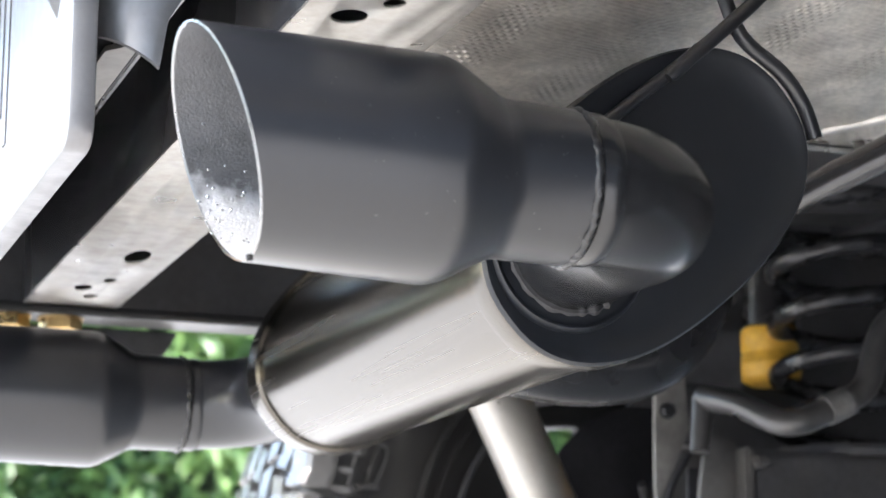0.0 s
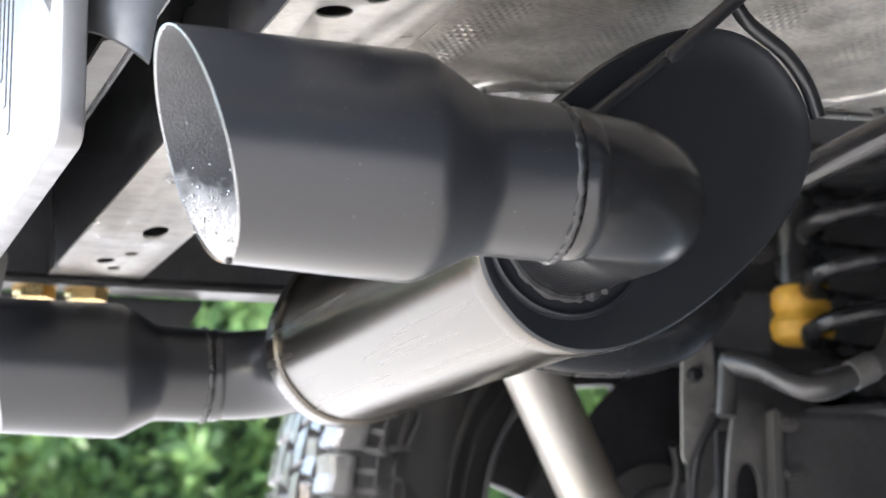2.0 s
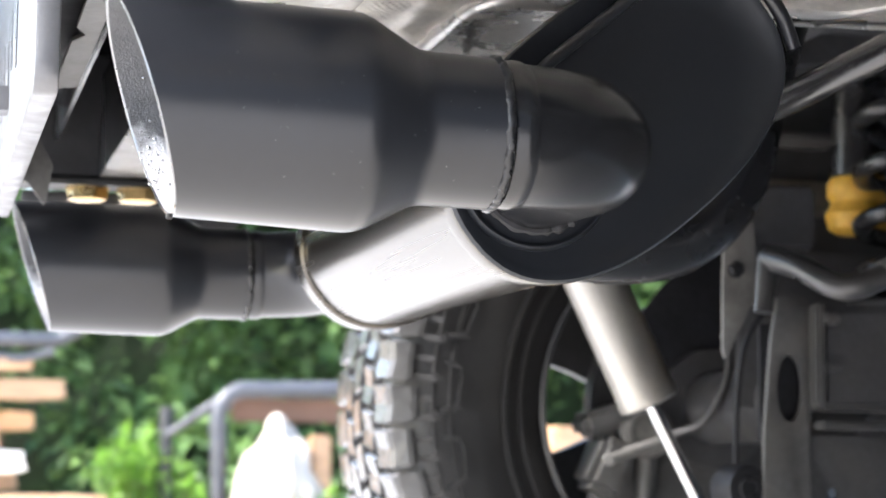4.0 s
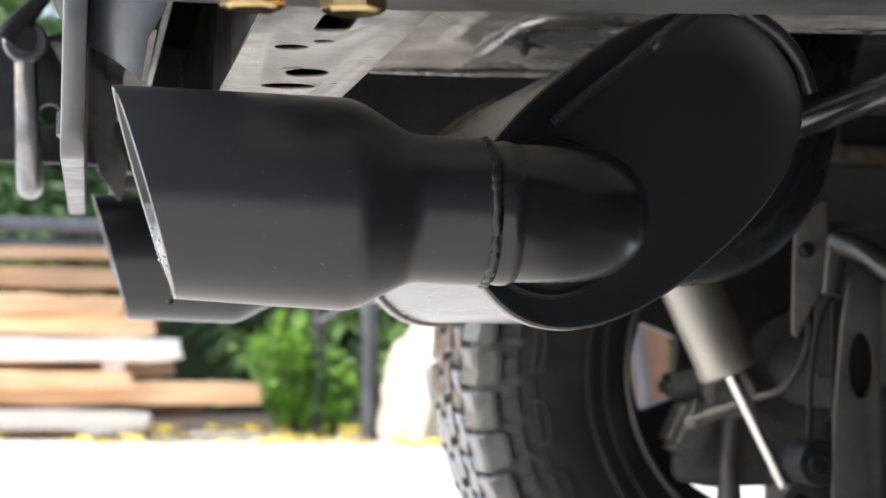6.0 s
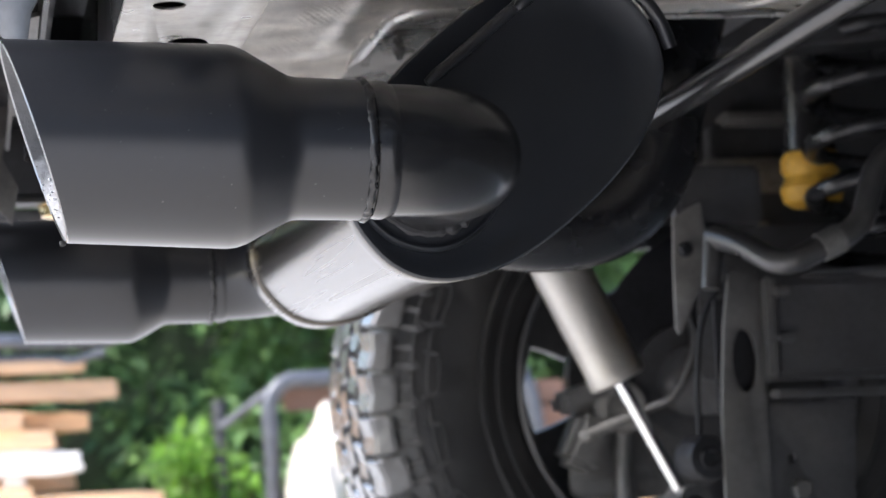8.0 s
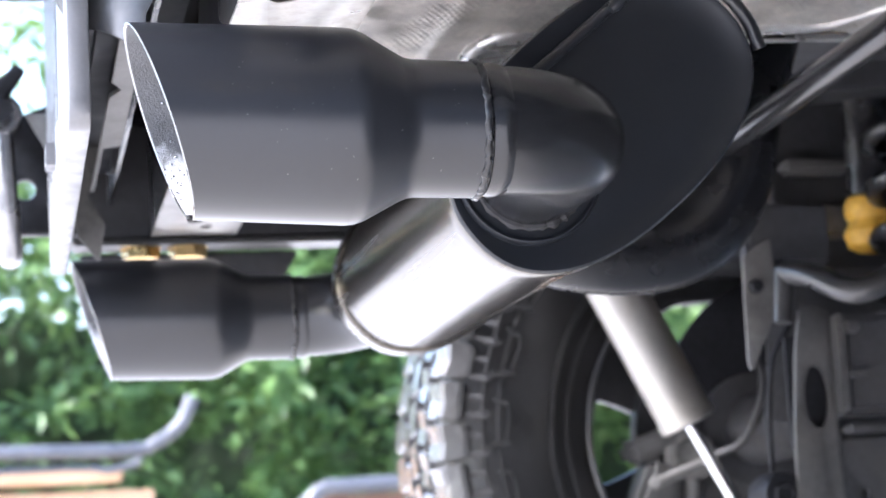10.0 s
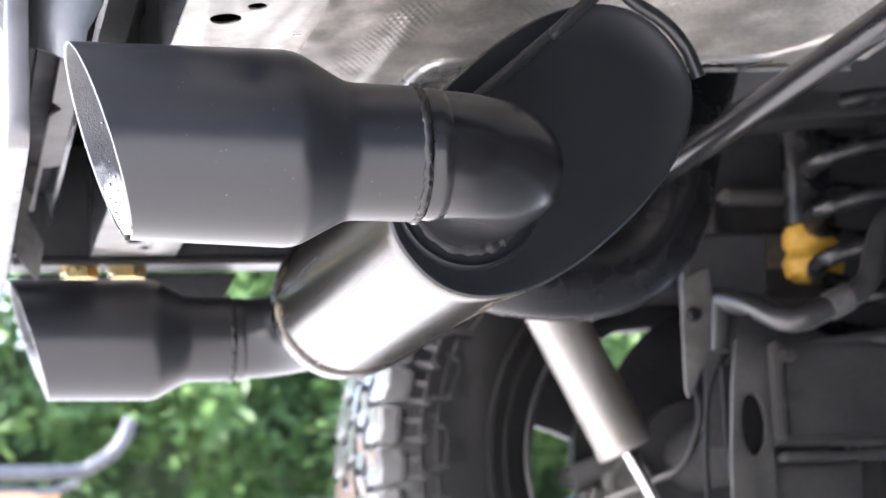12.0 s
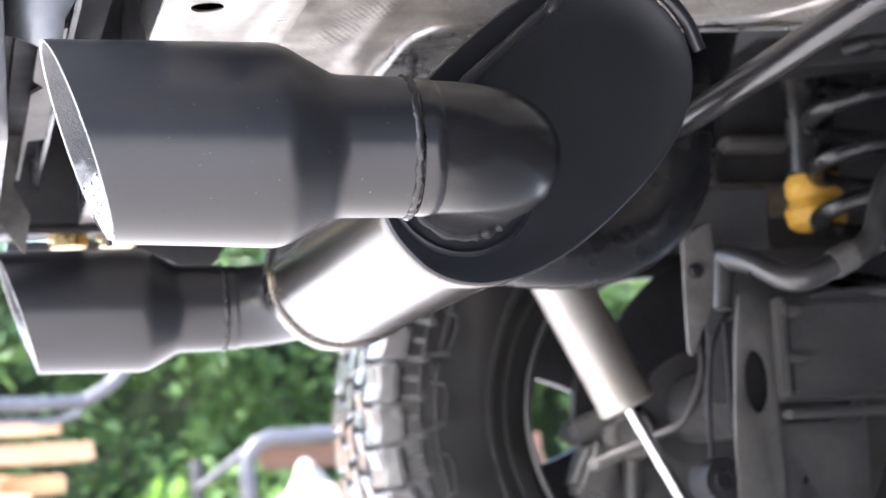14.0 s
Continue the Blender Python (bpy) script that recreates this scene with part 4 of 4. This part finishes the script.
part("slot_bar", box((0.600, 0.895, 0.372), (0.83, 0.925, 0.381), 0.003), FRAME, th)
part("lower_plate", plate(rounded([(0.590, 0.19), (0.69, 0.19), (0.70, 0.368), (0.590, 0.368)], 0.004), [ellipse(0.6245, 0.309, 0.006)], 0.006, axes((0, 0.93, 0), (1, 0, 0), (0, 0, 1))), FRAMEGREY, th)
for x, z, s in ((0.632, 0.276, 0.020), (0.60, 0.255, 0.018)):
    part("bolt", hexagon((x, 0.926, z), (0, -1, 0), s, 0.012), GRIME, th)
part("link_bush", lathe((0.536, 0.93, 0.313), (0, 1, 0), [(0, 0.0), (0, 0.007), (-0.004, 0.008), (-0.004, 0.011), (0, 0.013), (0, 0.022), (0.004, 0.024), (0.05, 0.024), (0.05, 0.0)], 28), DARK, th)

th = thing("hanging_bracket", (0.51, 0.9, 0.45), "grey pointed steel bracket with a bolt", "bracket")
part("plate", plate(rounded([(0.498, 0.563), (0.514, 0.574), (0.528, 0.580), (0.532, 0.512), (0.518, 0.482), (0.498, 0.442), (0.495, 0.449), (0.496, 0.52)], 0.0025, 3), [], 0.006, axes((0, 0.90, 0), (1, 0, 0), (0, 0, 1))), DUSTY, th)
part("bolt", hexagon((0.508, 0.897, 0.530), (0, -1, 0), 0.013, 0.009), DARK, th)
part("arm", box((0.505, 0.905, 0.555), (0.60, 0.93, 0.62), 0.004), FRAME, th)
part("arm", box((0.52, 0.905, 0.50), (0.56, 0.95, 0.56), 0.004), FRAME, th)

th = thing("sway_bar", (0.58, 0.8, 0.5), "grey steel sway bar with bends", "sway bar")
part("bar", sweep(smooth_path([(0.524, 0.85, 0.538), (0.534, 0.80, 0.525), (0.548, 0.755, 0.504), (0.562, 0.738, 0.501), (0.585, 0.735, 0.510), (0.618, 0.735, 0.525), (0.636, 0.735, 0.541),
                               (0.645, 0.735, 0.566), (0.654, 0.735, 0.589), (0.672, 0.735, 0.607), (0.72, 0.735, 0.635), (0.80, 0.735, 0.68)], 6), 0.0125, 18), SWAY, th)
part("link", sweep([(0.524, 0.848, 0.537), (0.519, 0.846, 0.510), (0.515, 0.844, 0.484)], [0.012, 0.0105, 0.0095], 14), SWAY, th)
part("bushing", sweep([(0.590, 0.735, 0.5123), (0.612, 0.735, 0.5223)], 0.0145, 18), DUSTY, th, "dusty clamp bushing")

# brake hose and lines
th = thing("brake_hose", (0.57, 1.1, 0.42), "black rubber brake hose", "hose")
part("hose", sweep(smooth_path([(0.552, 1.19, 0.372), (0.575, 1.16, 0.385), (0.587, 1.13, 0.42), (0.584, 1.10, 0.455), (0.57, 1.08, 0.48)], 6), 0.0052, 10), RUBBER, th)
th = thing("brake_line", (0.55, 0.98, 0.4), "grey metal brake line", "brake line")
part("line", sweep(smooth_path([(0.545, 0.99, 0.32), (0.545, 0.985, 0.40), (0.552, 0.98, 0.46), (0.575, 0.98, 0.50)], 6), 0.0035, 8), DARK, th)

# ---- yard behind ----
rng = random.Random(5)


def beam(x0, x1, y, z, h, d, mat, label, lean=0.0, ends=0.02):
    bm = bmesh.new()
    rings = []
    n = 26
    for k in range(n + 1):
        x = (k / n - 0.5) * (x1 - x0)
        shy = 0.8 if k in (0, n) else 1.0
        ring = []
        for q, (a, c) in enumerate(((-1, -0.86), (-0.9, -1), (0.9, -1), (1, -0.86), (1, 0.86), (0.9, 1), (-0.9, 1), (-1, 0.86))):
            chip = 0.012 * noise.noise((x * 4 + z * 31, q * 1.7, y * 3)) + 0.004 * noise.noise((x * 19, q * 2.1, z * 7))
            end = 0.03 * noise.noise((q * 0.9, z * 13, y)) if k in (0, n) else 0
            ring.append(V((x + end, a * d / 2 * shy + chip, c * h / 2 * shy + chip)))
        rings.append(ring)
    loft(bm, rings)
    bmesh.ops.transform(bm, matrix=pose((x0 + x1) / 2, y, z, 0, lean, 0), verts=bm.verts)
    return tagged(part("timber", bm, mat), label, "timber", "timber stack")


beam(-3.2, 0.05, 7.70, 0.085, 0.085, 0.20, PALE, "pale sawn timber beam lying on the ground")
beam(-3.4, 0.515, 7.72, 0.196, 0.10, 0.20, TIMBER, "orange-brown sawn timber beam in a stack")
beam(-3.0, -0.02, 7.62, 0.245, 0.07, 0.16, TIMBER, "brown sawn timber beam in a stack")
beam(-3.3, 0.175, 7.70, 0.375, 0.10, 0.20, PALE, "bleached pale timber beam in a stack")
beam(-3.1, 0.065, 7.72, 0.475, 0.085, 0.20, TIMBER, "orange-brown sawn timber beam in a stack")
beam(-3.1, -0.06, 7.66, 0.565, 0.08, 0.18, TIMBER, "brown sawn timber beam in a stack", 0.4)
beam(-3.1, 0.33, 7.78, 0.675, 0.09, 0.20, TIMBER, "orange-brown sawn timber beam on top of a stack")
beam(-3.1, 0.20, 7.72, 0.765, 0.05, 0.16, TIMBER, "tan board on top of the stack", -0.5)
for k, x in enumerate((-0.22, 0.28, 0.02, 0.16, -0.3, 0.1, 0.22)):
    beam(-3.3 + 0.1 * (k % 3), x, 7.99, 0.0425 + 0.085 * k, 0.085, 0.16, BOARD if k % 3 else TIMBER, "weathered brown beam at the back of the stack")
for x in (-0.10, -1.4, -2.6):
    th = tagged(part("spacer", box((x - 0.045, 7.62, 0.285), (x + 0.045, 7.80, 0.325), 0.006), PALE), "short pale spacer block between timbers", "spacer", "stack spacers")

th = thing("bent_pipe", (0.1, 7.6, 0.8), "grey bent steel pipe lying on the timber stack", "pipe", "loose pipes")
part("pipe", sweep(smooth_path([(-3, 7.62, 0.86), (-0.6, 7.62, 0.885), (0.2, 7.62, 0.875), (0.34, 7.62, 0.90), (0.45, 7.62, 0.98), (0.50, 7.62, 1.09)], 6), 0.030, 14), GREYPIPE, th)
th = thing("bent_pipe", (0.1, 7.5, 0.8), "thin grey steel pipe lying on the timber stack", "pipe", "loose pipes")
part("pipe", sweep(smooth_path([(-3, 7.66, 0.81), (-0.4, 7.66, 0.812), (0.05, 7.66, 0.806), (0.16, 7.62, 0.80), (0.28, 7.6, 0.83)], 6), 0.018, 12), GREYPIPE, th)

# steel frame stand with rusty board and a sheeted heap
th = thing("steel_stand", (1.2, 7.8, 0), "grey tubular steel stand with a brown board", "stand")
part("tube", sweep(smooth_path([(0.985, 7.7, 0.0), (0.975, 7.7, 0.45), (0.98, 7.7, 0.60), (1.05, 7.7, 0.68), (1.2, 7.7, 0.69), (2.0, 7.7, 0.70), (2.09, 7.7, 0.66), (2.13, 7.7, 0.55), (2.22, 7.7, 0.0)], 6), 0.036, 14), GREYPIPE, th)
part("leg", sweep([(0.78, 7.9, 0.0), (0.78, 7.9, 0.62)], 0.03, 12), FRAME, th)
part("brace", sweep([(0.79, 7.88, 0.5), (1.0, 7.72, 0.66)], 0.02, 10), GREYPIPE, th)
part("board", box((1.05, 7.78, 0.555), (2.3, 7.82, 0.655), 0.008), BOARD, th, "rusty brown board")
part("lower_board", box((1.9, 7.78, 0.12), (2.32, 7.82, 0.545), 0.008), BOARD, th, "rusty brown board")
part("batten", box((1.86, 7.79, 0.0), (1.895, 7.83, 0.60), 0.006), BOARD, th)
bm = bmesh.new()
bmesh.ops.create_icosphere(bm, subdivisions=4, radius=1.0)
for v in bm.verts:
    p = v.co.copy()
    v.co = V((1.21 + p.x * 0.185 * (1 - 0.3 * max(0, p.z)), 7.55 + p.y * 0.25, max(0.0, 0.16 + p.z * 0.40))) + p * 0.06 * noise.noise(p * 2.3) + p * 0.02 * noise.noise(p * 7)
    v.co.z = max(0.0, v.co.z)
tagged(part("tarpaulin_mound", bm, TARP), "mound under a crumpled off-white sheet", "mound")
th = tagged(part("timber", box((1.36, 7.6, 0.0), (1.44, 7.75, 0.5), 0.01), TIMBER), "upright brown timber offcut", "timber", "timber stack")
th = tagged(part("timber", box((2.42, 7.6, 0.0), (2.64, 7.8, 0.55), 0.015), TIMBER), "upright tan timber offcut beside the stand", "timber", "timber stack")


# foliage
def leaves(bm, centres, size, spread, count, r, flat=0.45):
    """Sprays of pointed, folded leaves fanning out and drooping from each centre."""
    for c in centres:
        out = V((r.uniform(-1, 1), r.uniform(-1.2, 0.2), r.uniform(-0.5, 0.7))).normalized()
        for k in range(count):
            o = V((r.gauss(0, spread), r.gauss(0, spread), r.gauss(0, spread * 0.8)))
            along = (out * 0.9 + o.normalized() * 0.9 + V((0, 0, -0.45))).normalized()
            up = V((r.gauss(-0.25, 0.45), r.gauss(-0.35, 0.45), 1.0))
            side = along.cross(up).normalized()
            lift = side.cross(along)
            s = size * r.uniform(0.55, 1.3)
            p0 = V(c) + o
            vs = [bm.verts.new(p0 + (along * x + side * y + lift * z) * s) for x, y, z in
                  ((-1, 0, 0), (-0.35, -flat, 0.14), (0.4, -flat * 0.75, 0.08), (1.1, 0, -0.28), (0.4, flat * 0.75, 0.08), (-0.35, flat, 0.14))]
            bm.faces.new((vs[0], vs[1], vs[2], vs[3]))
            bm.faces.new((vs[0], vs[3], vs[4], vs[5]))


def hedge(x0, x1, y, top, clumps, name, label):
    """Sprays over a lumpy face with dark hollows between the boughs."""
    bm = bmesh.new()
    cs = []
    while len(cs) < clumps:
        x = rng.uniform(x0, x1)
        z = rng.uniform(0.03, 1.0) ** 0.9 * top * min(1, 0.62 + 0.25 * max(0, x + 1.5))
        lump = noise.noise((x * 1.3, z * 1.7, 2)) + 0.6 * noise.noise((x * 3.1, z * 3.6, 8))
        if lump < -0.28 and rng.random() < 0.85:
            continue
        cs.append((x, y - 0.55 * lump + rng.gauss(0, 0.14) + 0.15 * z, z))
    leaves(bm, cs, 0.056, 0.11, 22, rng)
    return tagged(part(name, bm, LEAF, smooth=0), label, "hedge", kind="stuff")


hedge(-4.0, 6.5, 9.3, 3.4, 1500, "hedge", "dense green leafy hedge along the yard")
# dark backing sheet: the shade between the boughs is put into its colour
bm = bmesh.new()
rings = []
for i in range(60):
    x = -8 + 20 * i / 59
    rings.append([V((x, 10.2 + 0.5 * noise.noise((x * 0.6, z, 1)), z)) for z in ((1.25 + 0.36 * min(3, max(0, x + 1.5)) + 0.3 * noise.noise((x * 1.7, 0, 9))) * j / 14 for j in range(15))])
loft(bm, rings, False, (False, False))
tagged(part("hedge_interior", bm, SHADELEAF, smooth=0), "dark backing sheet with the hedge's inner shade painted in", "hedge", kind="structure")
# taller trees behind, with sky between the leaves
bm = bmesh.new()
leaves(bm, [(rng.uniform(-1.6, 12), 12.5 + rng.gauss(0, 0.8), rng.uniform(2.0, 7.5)) for k in range(380)], 0.10, 0.38, 24, rng)
tagged(part("tree_foliage", bm, LEAF, smooth=0), "leafy green trees behind the hedge", "trees", kind="stuff")
for x in (-0.8, 2.2, 5.0):
    th = tagged(part("tree_trunk", sweep(smooth_path([(x, 12.5, 0), (x + 0.1, 12.5, 2.5), (x - 0.1, 12.4, 5), (x + 0.2, 12.5, 8)], 4), [0.16 - 0.009 * k for k in range(13)], 12), BARK), "brown tree trunk behind the hedge", "trunk", "tree trunks")


def shrub(x, y, h, n, label):
    th = thing("shrub", (x, y, 0), label, "shrub", "yard shrubs")
    for k in range(4):
        a = k * 1.6
        part("stem", sweep([(x, y, 0), (x + 0.08 * math.cos(a), y + 0.08 * math.sin(a), h * 0.75)], [0.008, 0.004], 6), BARK, th)
    bm = bmesh.new()
    leaves(bm, [(x + rng.gauss(0, 0.07), y + rng.gauss(0, 0.07), h * rng.uniform(0.2, 1.0)) for k in range(n)], 0.034, 0.05, 16, rng)
    part("crown", bm, BRIGHTLEAF, th, "fresh bright green leaves", 0)


shrub(0.69, 7.95, 0.47, 34, "bright green young shrub growing at the yard edge")
shrub(0.86, 8.0, 0.36, 14, "small green shrub beside the stand")
shrub(1.33, 7.4, 0.22, 10, "low green weed beside the sheeted heap")
# fallen yellow leaves and verge
bm = bmesh.new()
for k in range(900):
    c = V((rng.uniform(-3, 5), 8.5 - 1.6 * rng.random() ** 1.6, 0.012))
    a = rng.uniform(0, 6.3)
    s = rng.uniform(0.02, 0.055)
    bm.faces.new([bm.verts.new(c + V((math.cos(a + t) * s, math.sin(a + t) * s * 0.6, rng.uniform(0, 0.02)))) for t in (0, 1.6, 3.1, 4.7)])
tagged(part("fallen_leaves", bm, YELLOWLEAF, smooth=0), "scattered yellow fallen leaves on the ground", "leaves", kind="stuff")
bm = bmesh.new()
rings = [[V((x, y + 0.15 * noise.noise((x * 2, 0, 5)), z)) for x in (-12 + 26 * i / 120 for i in range(121))] for y, z in ((8.35, 0.004), (8.5, 0.03), (9.2, 0.06), (14, 0.08))]
loft(bm, rings, False, (False, False))
tagged(part("verge", bm, SOIL), "dark soil verge under the hedge", "verge", kind="structure")
